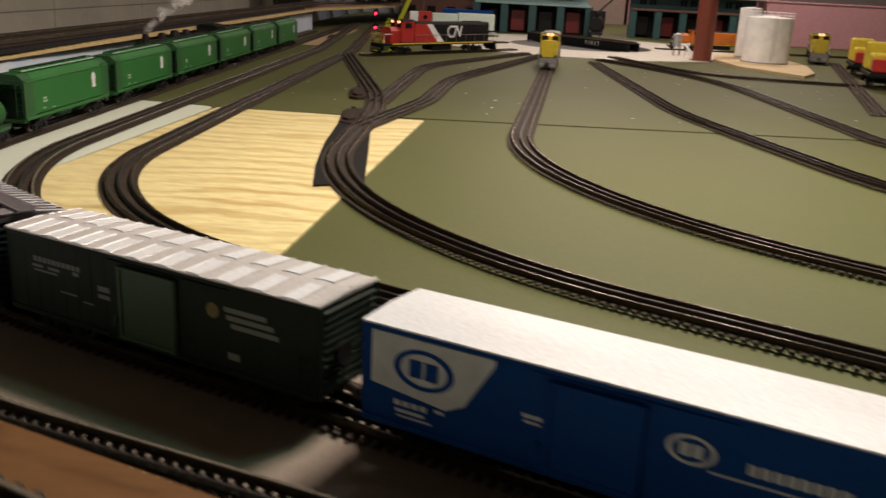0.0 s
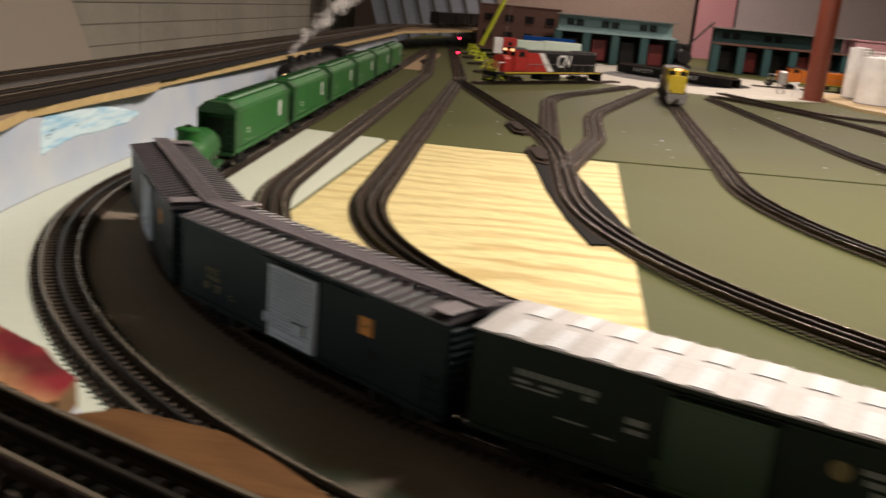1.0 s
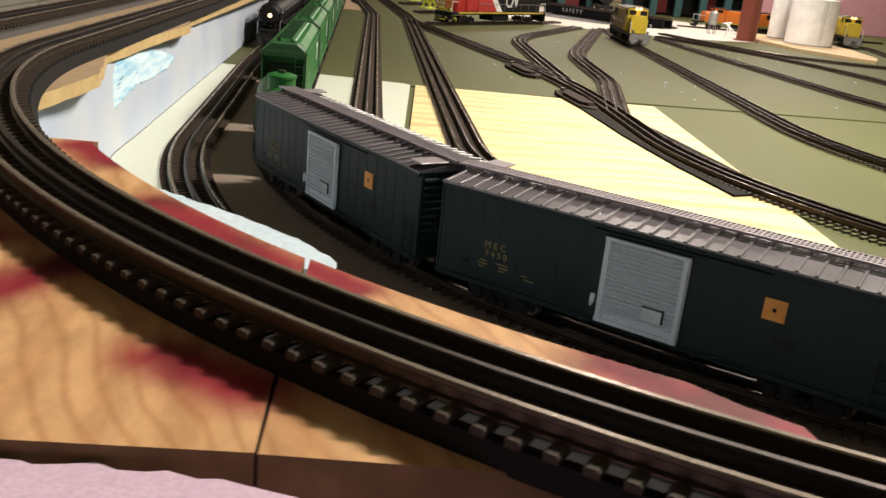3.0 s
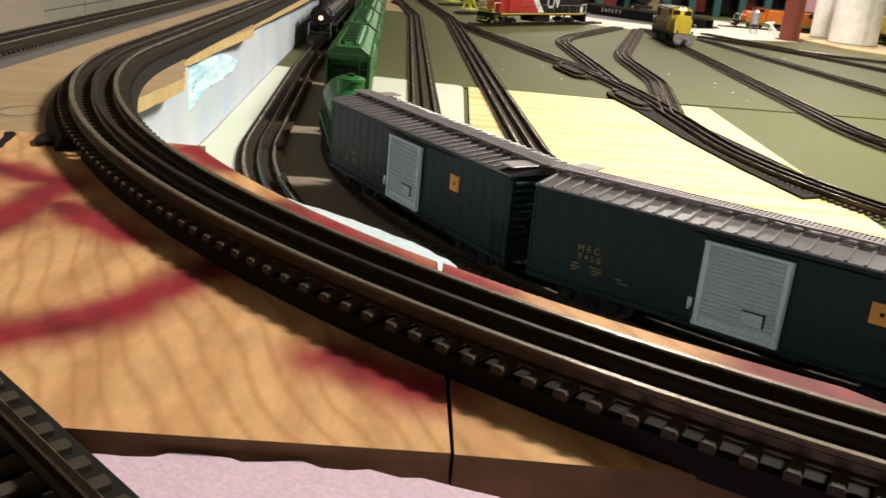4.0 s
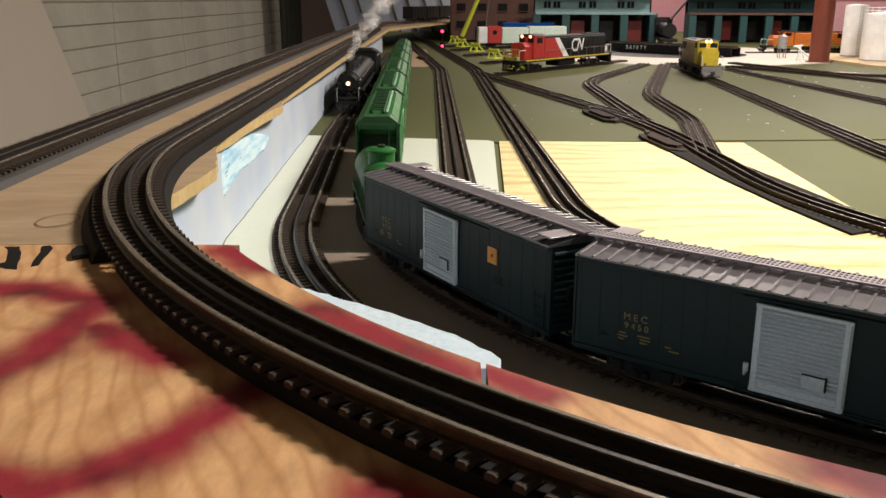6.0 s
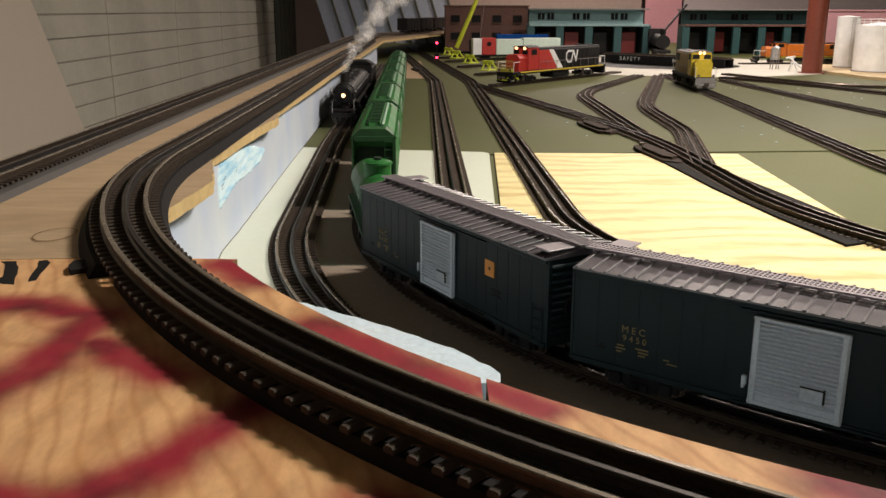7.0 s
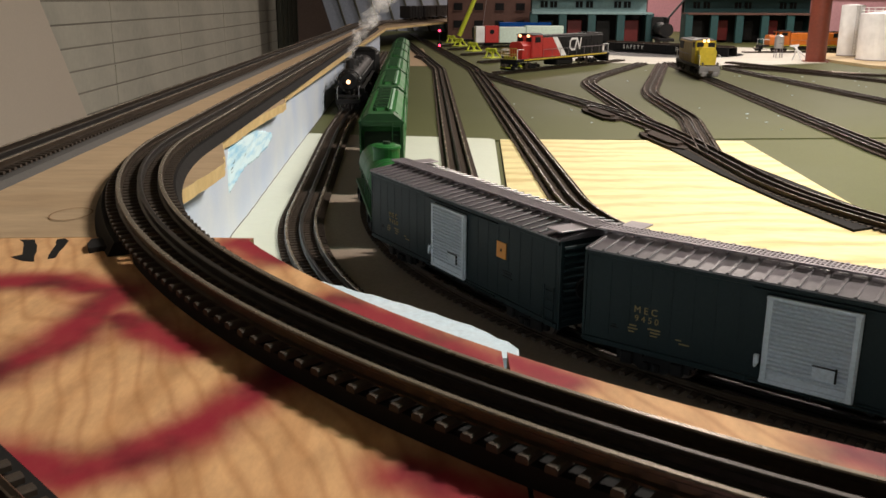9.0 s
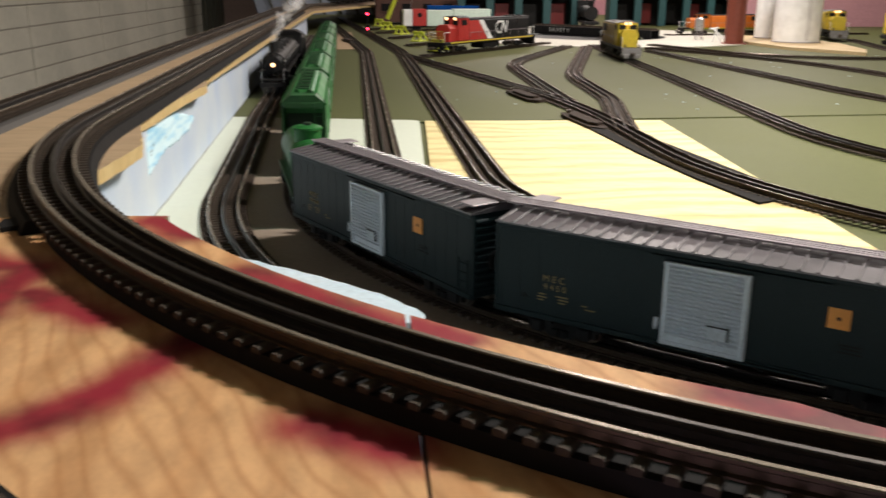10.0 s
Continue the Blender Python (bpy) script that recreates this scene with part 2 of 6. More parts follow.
def box(bm, cx, cy, cz, sx, sy, sz, bevel=0.0, turn=None, mi=0):
    r = bmesh.ops.create_cube(bm, size=1.0)
    vs = r["verts"]
    m = Matrix.Translation((cx, cy, cz)) @ (turn if turn is not None else Matrix()) @ Matrix.Diagonal((sx, sy, sz, 1))
    bmesh.ops.transform(bm, matrix=m, verts=vs)
    fs = {f for v in vs for f in v.link_faces}
    for f in fs:
        f.material_index = mi
    if bevel:
        es = {e for v in vs for e in v.link_edges}
        bmesh.ops.bevel(bm, geom=list(es), offset=bevel, segments=1, affect="EDGES", profile=0.5)
    return bm


def tube(bm, a, b, r1, r2=None, n=12, caps=True, mi=0):
    """A cylinder or cone from a to b."""
    a, b = Vector(a), Vector(b)
    d = b - a
    q = d.to_track_quat("Z", "Y").to_matrix().to_4x4()
    m = Matrix.Translation((a + b) / 2) @ q
    r = bmesh.ops.create_cone(bm, cap_ends=caps, segments=n, radius1=r1, radius2=r1 if r2 is None else r2, depth=d.length, matrix=m)
    for f in {f for v in r["verts"] for f in v.link_faces}:
        f.material_index = mi
    return bm


def ball(bm, c, r, sx=1, sy=1, sz=1, u=12, v=8):
    bmesh.ops.create_uvsphere(bm, u_segments=u, v_segments=v, radius=r, matrix=Matrix.Translation(c) @ Matrix.Diagonal((sx, sy, sz, 1)))
    return bm


def prism(bm, pts, z0, z1, mi=0, mi_side=None):
    """A flat slab with the outline pts."""
    lo = [bm.verts.new((x, y, z0)) for x, y in pts]
    hi = [bm.verts.new((x, y, z1)) for x, y in pts]
    n = len(pts)
    fs = [bm.faces.new(list(reversed(lo))), bm.faces.new(hi)]
    for f in fs:
        f.material_index = mi
    for i in range(n):
        f = bm.faces.new((lo[i], lo[(i + 1) % n], hi[(i + 1) % n], hi[i]))
        f.material_index = mi if mi_side is None else mi_side
    bmesh.ops.recalc_face_normals(bm, faces=list(bm.faces))
    return bm


def extrude_x(bm, section, x0, x1, mi=0):
    """A bar along x with the closed section [(y, z), ...]."""
    a = [bm.verts.new((x0, y, z)) for y, z in section]
    b = [bm.verts.new((x1, y, z)) for y, z in section]
    n = len(section)
    fs = [bm.faces.new(a), bm.faces.new(list(reversed(b)))]
    for i in range(n):
        fs.append(bm.faces.new((a[(i + 1) % n], a[i], b[i], b[(i + 1) % n])))
    for f in fs:
        f.material_index = mi
    bmesh.ops.recalc_face_normals(bm, faces=fs)
    return bm


def bm_new():
    return bmesh.new()


def letters(text, size, depth=0.0003):
    """A mesh of the words in Blender's own font, in the x-z plane, centred, facing -y."""
    c = bpy.data.curves.new("words", "FONT")
    c.body, c.size, c.extrude, c.align_x, c.align_y = text, size, depth, "CENTER", "CENTER"
    ob = bpy.data.objects.new("words", c)
    scene.collection.objects.link(ob)
    dg = bpy.context.evaluated_depsgraph_get()
    me = bpy.data.meshes.new_from_object(ob.evaluated_get(dg))
    bm = bmesh.new()
    bm.from_mesh(me)
    bmesh.ops.rotate(bm, verts=bm.verts, matrix=Matrix.Rotation(radians(90), 3, "X"))
    bpy.data.objects.remove(ob)
    bpy.data.curves.remove(c)
    bpy.data.meshes.remove(me)
    return bm


# ---- lines of track ----
def route(corners, step=0.02):
    """Straight runs joined by arcs: corners (x, y, radius); the two ends have no radius. Gives places and unit tangents, evenly spaced."""
    pts = [Vector((corners[0][0], corners[0][1]))]
    for i in range(1, len(corners) - 1):
        p, a, b = Vector(corners[i][:2]), Vector(corners[i - 1][:2]), Vector(corners[i + 1][:2])
        r = corners[i][2]
        d1, d2 = (p - a).normalized(), (b - p).normalized()
        ang = math.acos(max(-1, min(1, d1.dot(d2))))
        t = r * math.tan(ang / 2)
        side = 1 if d1.x * d2.y - d1.y * d2.x > 0 else -1
        c = p - d1 * t + Vector((-d1.y, d1.x)) * side * r
        n = max(3, int(ang * r / 0.01))
        for k in range(n + 1):
            w = side * ang * k / n
            v = (p - d1 * t) - c
            pts.append(c + Vector((v.x * math.cos(w) - v.y * math.sin(w), v.x * math.sin(w) + v.y * math.cos(w))))
    pts.append(Vector(corners[-1][:2]))
    acc = [0.0]
    for a, b in zip(pts, pts[1:]):
        acc.append(acc[-1] + (b - a).length)
    total = acc[-1]
    n = max(2, int(total / step))
    out, j = [], 0
    for k in range(n + 1):
        s = total * k / n
        while j < len(pts) - 2 and acc[j + 1] < s:
            j += 1
        seg = max(acc[j + 1] - acc[j], 1e-9)
        out.append(pts[j].lerp(pts[j + 1], (s - acc[j]) / seg))
    res = []
    for k, p in enumerate(out):
        d = (out[min(k + 1, n)] - out[max(k - 1, 0)]).normalized()
        res.append((p, d))
    return res


def length_of(rt):
    return sum((b[0] - a[0]).length for a, b in zip(rt, rt[1:]))


def at_length(rt, s):
    for (p, d), (q, e) in zip(rt, rt[1:]):
        l = (q - p).length
        if s <= l:
            return p.lerp(q, s / l), d.lerp(e, s / l).normalized()
        s -= l
    return rt[-1]


def nearest_length(rt, x, y):
    s, best = 0.0, (9e9, 0.0)
    v = Vector((x, y))
    for (p, d), (q, e) in zip(rt, rt[1:]):
        l = (q - p).length
        t = max(0, min(1, (v - p).dot(q - p) / (l * l)))
        dist = (p.lerp(q, t) - v).length
        if dist < best[0]:
            best = (dist, s + t * l)
        s += l
    return best[1]


def sweep(bm, rt, section, z=0.0, off=0.0, mi=None):
    """Draws the open or closed section [(across, up), ...] along a route; mi gives a material for each side."""
    rows = []
    for p, d in rt:
        nrm = Vector((d.y, -d.x))
        rows.append([bm.verts.new((p.x + nrm.x * (off + u), p.y + nrm.y * (off + u), z + w)) for u, w in section])
    k = len(section)
    for a, b in zip(rows, rows[1:]):
        for i in range(k):
            f = bm.faces.new((a[i], a[(i + 1) % k], b[(i + 1) % k], b[i]))
            if mi:
                f.material_index = mi[i]
    bm.faces.new(rows[0])
    bm.faces.new(list(reversed(rows[-1])))
    bmesh.ops.recalc_face_normals(bm, faces=list(bm.faces))
    return bm


RAIL_SECTION = [(-0.0022, 0.0038), (-0.0022, 0.0046), (-0.0008, 0.0052), (-0.0008, 0.0078), (-0.0015, 0.0084), (-0.0015, 0.0095),
                (-0.0010, 0.0100), (0.0010, 0.0100), (0.0015, 0.0095), (0.0015, 0.0084), (0.0008, 0.0078), (0.0008, 0.0052), (0.0022, 0.0046), (0.0022, 0.0038)]
RAIL_SIDES = [0, 0, 0, 0, 0, 1, 1, 1, 0, 0, 0, 0, 0, 0]


def tie_bm(bm, m=None):
    """One tie: a bevelled block with two spike plates."""
    start = len(bm.verts)
    w, l, h, b, z0 = 0.0022, 0.0256, 0.0040, 0.0007, 0.0014
    ring = [(-w, z0), (-w, h - b), (-w + b, h), (w - b, h), (w, h - b), (w, z0)]
    a = [bm.verts.new((x, -l, z)) for x, z in ring]
    c = [bm.verts.new((x, l, z)) for x, z in ring]
    for i in range(5):
        bm.faces.new((a[i + 1], a[i], c[i], c[i + 1]))
    bm.faces.new(a)
    bm.faces.new(list(reversed(c)))
    if m is not None:
        bm.verts.ensure_lookup_table()
        for v in list(bm.verts)[start:]:
            v.co = m @ v.co
    return bm


TIE_MESH = None


def railway(label, rt, z, single=None, spacing=0.0102, first=0.004, reach=1.0, half=0.0162, head=None):
    """A three-rail line: each rail a part; the ties in the stretch single (x0, y0, x1, y1) are parts, the rest one part."""
    global TIE_MESH
    if TIE_MESH is None:
        b = tie_bm(bm_new())
        b.normal_update()
        TIE_MESH = bpy.data.meshes.new("tie")
        b.to_mesh(TIE_MESH)
        b.free()
        TIE_MESH.materials.append(M_TIE)
    thing = tagged(empty("railway_track"), label, "track", "lines of model track")
    for off, dark in ((-half, False), (0.0, True), (half, False)):
        bm = sweep(bm_new(), rt, RAIL_SECTION, z, off, RAIL_SIDES)
        part("rail", bm, [M_RAILDARK, M_RAILDARK] if dark else [M_RAIL, head or M_RAILTOP], thing, "blackened centre rail" if dark else "browned steel rail with worn head")
    total, s, kept = length_of(rt), first, 0
    rest = bm_new()
    rows = []
    acc = 0.0
    for (p, d), (q, e) in zip(rt, rt[1:]):
        l = (q - p).length
        while s <= acc + l:
            t = (s - acc) / l
            rows.append((p.lerp(q, t), d.lerp(e, t).normalized()))
            s += spacing
        acc += l
    for p, d in rows:
        m = Matrix.Translation((p.x, p.y, z)) @ Matrix.Rotation(math.atan2(d.y, d.x) + random.uniform(-0.02, 0.02), 4, "Z") @ Matrix.Diagonal((1, reach, 1, 1))
        if single and single[0] < p.x < single[2] and single[1] < p.y < single[3] and kept < 290:
            ob = new("tie", TIE_MESH)
            ob.parent = thing
            ob.matrix_basis = m
            kept += 1
        else:
            tie_bm(rest, m)
    if len(rest.verts):
        tagged(part("tie_bed", rest, M_TIE, thing), kind="stuff")
    else:
        rest.free()
    return thing


DECK_Z, TOP = 0.112, 0.010
LINE_A = route([(-0.930, 5.6), (-0.832, 1.269, 0.80), (1.6, 0.134)])
LINE_B = route([(-1.004, 5.033), (-0.9617, 2.35, 3.0), (-0.904, 1.091, 0.900), (-0.05, 0.790, 2.0), (1.5, 0.041)])
LINE_C = route([(-0.93, 6.0), (-0.756, 3.95, 1.6), (-0.731, 1.354, 0.767), (1.621, 0.146)])
LINE_D = route([(-0.93, 7.2), (-0.625, 3.95, 2.0), (-0.597, 1.413, 0.612), (1.663, 0.247)])
LINE_E = route([(-0.621, 3.798), (-0.316, 2.485, 2.498), (-0.305, 1.449, 0.854), (1.814, 0.201)])
LINE_K1 = route([(0.07, 4.31), (-0.305, 3.49, 1.0), (-0.328, 2.5)])
LINE_K2 = route([(0.15, 4.30), (-0.19, 3.1, 1.5), (-0.22, 2.58, 0.8), (-0.315, 2.12)])
LINE_F = route([(0.187, 4.36), (-0.036, 1.690, 0.920), (1.60, 0.42)])
LINE_G = route([(0.33, 4.049), (0.401, 2.621, 1.779), (0.626, 1.678, 1.114), (1.759, 0.614)])
LINE_H = route([(0.365, 4.175), (0.707, 3.644, 1.839), (0.779, 2.285, 0.391), (1.881, 0.893)])
LINE_I = route([(0.438, 4.368), (0.677, 3.715, 0.488), (1.3, 3.637)])
LINE_J = route([(1.53, 4.77), (0.97, 2.83)])
LINE_CN = route([(-0.56, 3.775), (0.02, 4.49)])
LINE_R1 = route([(-0.55, 7.6), (-1.0715, 5.6, 1.6), (-1.0135, 1.0035, 0.773), (1.0017, 0.0756)])
LINE_R2 = route([(-0.5, 7.85), (-1.185, 5.8, 1.7), (-1.138, 0.6)])
LINE_R3 = route([(-1.20, 1.157), (-0.70, 0.650)])


# ---- the room ----
M_BLOCK = mottled("grey_block", (0.53, 0.51, 0.43), (0.41, 0.40, 0.34), 2.2, 0.85, grain=26.0, bump=0.2, depth=0.003, amount=0.9, speck=(0.93, 1.04))
M_JOINT = mottled("dark_mortar", (0.27, 0.25, 0.21), (0.31, 0.29, 0.25), 8.0, 0.9)
M_SMOOTH = mottled("beige_wallboard", (0.60, 0.53, 0.44), (0.53, 0.47, 0.40), 1.1, 0.7, grain=120.0, bump=0.05, speck=(0.97, 1.02))
M_ENDWALL = mottled("lilac_beige_wall", (0.36, 0.27, 0.23), (0.31, 0.24, 0.21), 1.2, 0.8)
M_CEIL = mottled("ceiling_board", (0.55, 0.52, 0.46), (0.50, 0.47, 0.42), 2.0, 0.8)
M_FLOOR = mottled("concrete_floor", (0.20, 0.20, 0.21), (0.27, 0.27, 0.28), 2.0, 0.7, grain=40.0)
M_DARKWOOD = mottled("dark_wood", (0.085, 0.05, 0.03), (0.12, 0.075, 0.045), 6.0, 0.6)
M_SHEET = mottled("blue_grey_sheet_metal", (0.30, 0.34, 0.43), (0.25, 0.29, 0.37), 3.0, 0.5)
M_DARKPANEL = mottled("dark_green_brown_panel", (0.055, 0.060, 0.045), (0.075, 0.07, 0.05), 6.0, 0.6)
M_PINKBOARD = mottled("pink_insulation_board", (0.62, 0.30, 0.34), (0.56, 0.27, 0.31), 3.0, 0.8)
M_LILAC = mottled("pale_lilac_board", (0.50, 0.43, 0.44), (0.45, 0.39, 0.40), 3.0, 0.8)

b = bm_new()
box(b, 1.0, 4.0, -0.96, 9.0, 14.0, 0.10)
tagged(part("floor", b, M_FLOOR), "grey concrete floor under the layout", "floor", kind="structure")
b = bm_new()
box(b, 1.0, 4.0, 1.72, 9.0, 14.0, 0.10)
tagged(part("ceiling", b, M_CEIL), "off-white board ceiling", "ceiling", kind="structure")
b = bm_new()
box(b, -2.281, 4.0, 0.38, 0.16, 14.0, 2.58)
WALL_W = tagged(part("wall_west", b, M_JOINT), "grey block wall behind the raised tracks", "wall", kind="structure")
b = bm_new()
box(b, 1.0, 10.1, 0.38, 9.0, 0.15, 2.58)
tagged(part("wall_north", b, M_ENDWALL), "plain brownish end wall of the room", "wall", kind="structure")
b = bm_new()
box(b, 5.45, 4.0, 0.38, 0.15, 14.0, 2.58)
tagged(part("wall_east", b, M_ENDWALL), "plain brownish side wall of the room", "wall", kind="structure")
b = bm_new()
box(b, 1.0, -2.9, 0.38, 9.0, 0.15, 2.58)
tagged(part("wall_south", b, M_ENDWALL), "plain brownish wall of the room", "wall", kind="structure")


def leaning_board():
    """A smooth board with a slanting edge that stands against the block wall."""
    b = bm_new()
    pts = [(0.4, -0.91), (4.85, -0.91), (4.30, -0.21), (3.94, 0.286), (3.00, 1.60), (0.4, 1.60)]
    lo = [b.verts.new((-2.205, y, z)) for y, z in pts]
    hi = [b.verts.new((-2.190, y, z)) for y, z in pts]
    b.faces.new(lo)
    b.faces.new(list(reversed(hi)))
    for i in range(len(pts)):
        b.faces.new((lo[i], hi[i], hi[(i + 1) % len(pts)], lo[(i + 1) % len(pts)]))
    bmesh.ops.recalc_face_normals(b, faces=list(b.faces))
    return tagged(part("wall_board", b, M_SMOOTH), "smooth beige board against the block wall", "board", kind="structure")


leaning_board()


def door_panel():
    b = bm_new()
    box(b, -2.17, 9.45, 0.1, 0.04, 1.0, 2.0, 0.004)
    thing = tagged(part("dark_panel", b, M_DARKPANEL), "dark greenish wooden panel against the block wall", "panel", kind="structure")
    for k in range(4):
        b = bm_new()
        box(b, -2.143, 9.05 + 0.26 * k, 0.1, 0.012, 0.03, 2.0, 0.002)
        part("batten", b, M_DARKPANEL, thing)


door_panel()


def sheet_metal():
    """Blue-grey ribbed sheets that lean sideways at the far end."""
    thing = tagged(empty("ribbed_metal_sheet"), "blue-grey ribbed metal sheets leaning at the room's end", "metal sheet")
    for k in range(8):
        b = bm_new()
        x = -1.62 + 0.132 * k
        turn = Matrix.Rotation(radians(-17), 4, "Y")
        box(b, x, 8.0, 0.30, 0.122, 0.012, 1.3, 0.002, turn)
        panel = part("rib_panel", b, M_SHEET, thing)
        b = bm_new()
        box(b, x + 0.062, 7.99, 0.30, 0.016, 0.018, 1.3, 0.003, turn)
        part("rib", b, M_DARKPANEL, panel, "dark joint rib")
    b = bm_new()
    box(b, -1.2, 8.03, -0.60, 1.8, 0.05, 0.62)
    part("stand", b, M_DARKWOOD, thing)


sheet_metal()


def flat_board(name, label, x0, x1, z0, z1, y, mat, t=0.02):
    b = bm_new()
    box(b, (x0 + x1) / 2, y, (z0 + z1) / 2, x1 - x0, t, z1 - z0, 0.002)
    return tagged(part(name, b, mat), label, "board", kind="structure")


flat_board("pink_board", "pink insulation board standing against the end wall", 1.05, 1.36, -0.9, 1.4, 8.5, M_PINKBOARD)
flat_board("lilac_board", "pale lilac board standing against the end wall", 1.38, 3.6, -0.9, 1.4, 8.53, M_LILAC)
flat_board("brown_board", "brown hardboard standing at the end wall", -0.72, 1.03, -0.9, 1.4, 8.56, M_ENDWALL)


# Housing and tube added out of view at each lamp's place.
def ceiling_lamp(x, y, z, l):
    thing = tagged(empty("ceiling_lamp", Matrix.Translation((x, y, z))), "unseen white strip lamp added under the ceiling", "lamp", "strip lamps")
    b = bm_new()
    box(b, 0, 0, 0.03, l + 0.06, 0.16, 0.03, 0.004)
    part("housing", b, M_WHITE, thing)
    b = bm_new()
    tube(b, (-l / 2, 0, 0.0), (l / 2, 0, 0.0), 0.012)
    m = material("lamp_tube", (0.9, 0.9, 0.85))
    m.node_tree.nodes["Principled BSDF"].inputs["Emission Color"].default_value = (1, 0.93, 0.82, 1)
    m.node_tree.nodes["Principled BSDF"].inputs["Emission Strength"].default_value = 2.0
    part("tube", b, m, thing)
    b = bm_new()
    for s in (-1, 1):
        tube(b, (s * l * 0.3, 0, 0.04), (s * l * 0.3, 0, 1.68 - z), 0.002, n=6)
    tagged(part("hanger", b, M_TIE, thing), kind="stuff")


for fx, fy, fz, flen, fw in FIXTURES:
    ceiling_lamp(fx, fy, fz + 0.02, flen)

# ---- the table ----
b = bm_new()
prism(b, [(-1.2, 2.259), (4.5, 2.659), (4.5, 8.2), (-1.2, 8.2)], -0.018, 0.0)
tagged(part("table_top", b, M_TABLE), "olive-green painted far table top", "table top", kind="structure")
b = bm_new()
prism(b, [(-0.9, 1.235), (-0.2, 0.90), (1.2, 0.20), (4.5, 0.20), (4.5, 2.651), (-1.2, 2.251), (-1.2, 1.5), (-0.98, 1.45)], -0.018, -0.0015)
tagged(part("table_top", b, M_TABLE), "olive-green painted near table top", "table top", kind="structure")
b = bm_new()
prism(b, [(-1.2, 1.5), (-0.98, 1.45), (-0.9, 1.235), (-0.2, 0.90), (1.2, 0.2), (1.2, 0.0), (-0.55, 0.72), (-1.0, 1.0), (-1.2, 1.0)], -0.018, -0.0015)
tagged(part("table_apron", b, M_TABLE), "olive-green table edge under the raised deck", "table top", kind="structure")
for lx, ly in ((-1.1, 1.4), (-0.4, 1.1), (1.6, 0.6), (3.9, 0.6), (-1.1, 4.5), (1.0, 4.0), (3.9, 4.5), (-1.1, 7.8), (1.0, 7.8), (3.9, 7.8)):
    b = bm_new()
    box(b, lx, ly, -0.464, 0.09, 0.09, 0.892, 0.004)
    tagged(part("table_leg", b, M_DARKWOOD), "dark wooden post under the layout table", "table leg", "table legs", kind="structure")

b = bm_new()
prism(b, [(-0.652, 2.300), (-0.200, 2.290), (-0.270, 1.29), (-0.46, 1.19), (-0.574, 1.246), (-0.703, 1.424), (-0.683, 1.66)], -0.001, 0.0016)
tagged(part("plywood_panel", b, M_PLY), "pale new plywood panel let into the table", "board", kind="structure")
b = bm_new()
prism(b, [(-1.03, 2.372), (-0.961, 2.360), (-0.939, 1.76), (-0.915, 1.55), (-0.888, 1.455), (-0.858, 1.37), (-0.806, 1.27), (-0.725, 1.163), (-0.615, 1.055), (-0.485, 0.968), (-0.35, 0.905),
          (0.3, 0.63), (0.26, 0.53), (-0.40, 0.79), (-0.55, 0.80), (-0.80, 0.95), (-0.945, 1.19), (-1.03, 1.19)], -0.001, 0.0012)
tagged(part("white_panel", b, M_WHITE), "off-white painted panel beside the foam riser", "board", kind="structure")
b = bm_new()
prism(b, [(-0.853, 2.342), (-0.672, 2.312), (-0.662, 2.296), (-0.690, 1.66), (-0.705, 1.475), (-0.797, 1.494), (-0.823, 1.62), (-0.843, 1.80)], -0.001, 0.0012)
tagged(part("white_panel", b, M_WHITE), "off-white painted panel under a single track", "board", kind="structure")
# Sheet laid where the cars shade the white panel; shadow put into colour.
b = bm_new()
prism(b, [(-0.71, 1.42), (-0.707, 1.467), (-0.800, 1.490), (-0.826, 1.62), (-0.846, 1.80), (-0.856, 2.342), (-0.958, 2.359), (-0.936, 1.76), (-0.912, 1.55), (-0.884, 1.455), (-0.854, 1.373), (-0.802, 1.273),
          (-0.721, 1.166), (-0.611, 1.058), (-0.481, 0.971), (-0.346, 0.908), (0.55, 0.53), (0.6, 0.68), (-0.58, 1.24)], -0.001, 0.0010)
tagged(part("brown_panel", b, M_PANELSHADE), "brown sheet standing for train shade on the white panel", "board", kind="structure")

# ---- the raised deck ----
ARC = (-0.256, 1.532)


def arc(r, a0, a1, n=24):
    return [(ARC[0] + r * math.cos(radians(a0 + (a1 - a0) * k / n)), ARC[1] + r * math.sin(radians(a0 + (a1 - a0) * k / n))) for k in range(n + 1)]


def ragged(pts, amount, step=0.012, seed=3):
    """The line pts cut finer and roughened."""
    rnd = random.Random(seed)
    out = []
    for a, c in zip(pts, pts[1:]):
        n = max(1, int(math.dist(a, c) / step))
        for k in range(n):
            x, y = a[0] + (c[0] - a[0]) * k / n, a[1] + (c[1] - a[1]) * k / n
            out.append((x + rnd.uniform(-amount, amount), y + rnd.uniform(-amount, amount)))
    out.append(pts[-1])
    return out


EDGE = -1.205
inner = [(-0.906, 1.177), (-0.886, 1.176)] + arc(0.728, 209.8, 227.55, 10)
b = bm_new()
prism(b, [(EDGE, 0.846), (-0.7472, 0.843)] + [(-0.7478, 0.94)] + list(reversed(inner)) + [(-0.97, 1.178), (EDGE, 1.166)], 0.0995, DECK_Z, 0, 1)
tagged(part("deck_panel", b, [M_DECK, M_PLYEDGE]), "orange-brown plywood deck with sprayed red paint", "board", kind="structure")
b = bm_new()
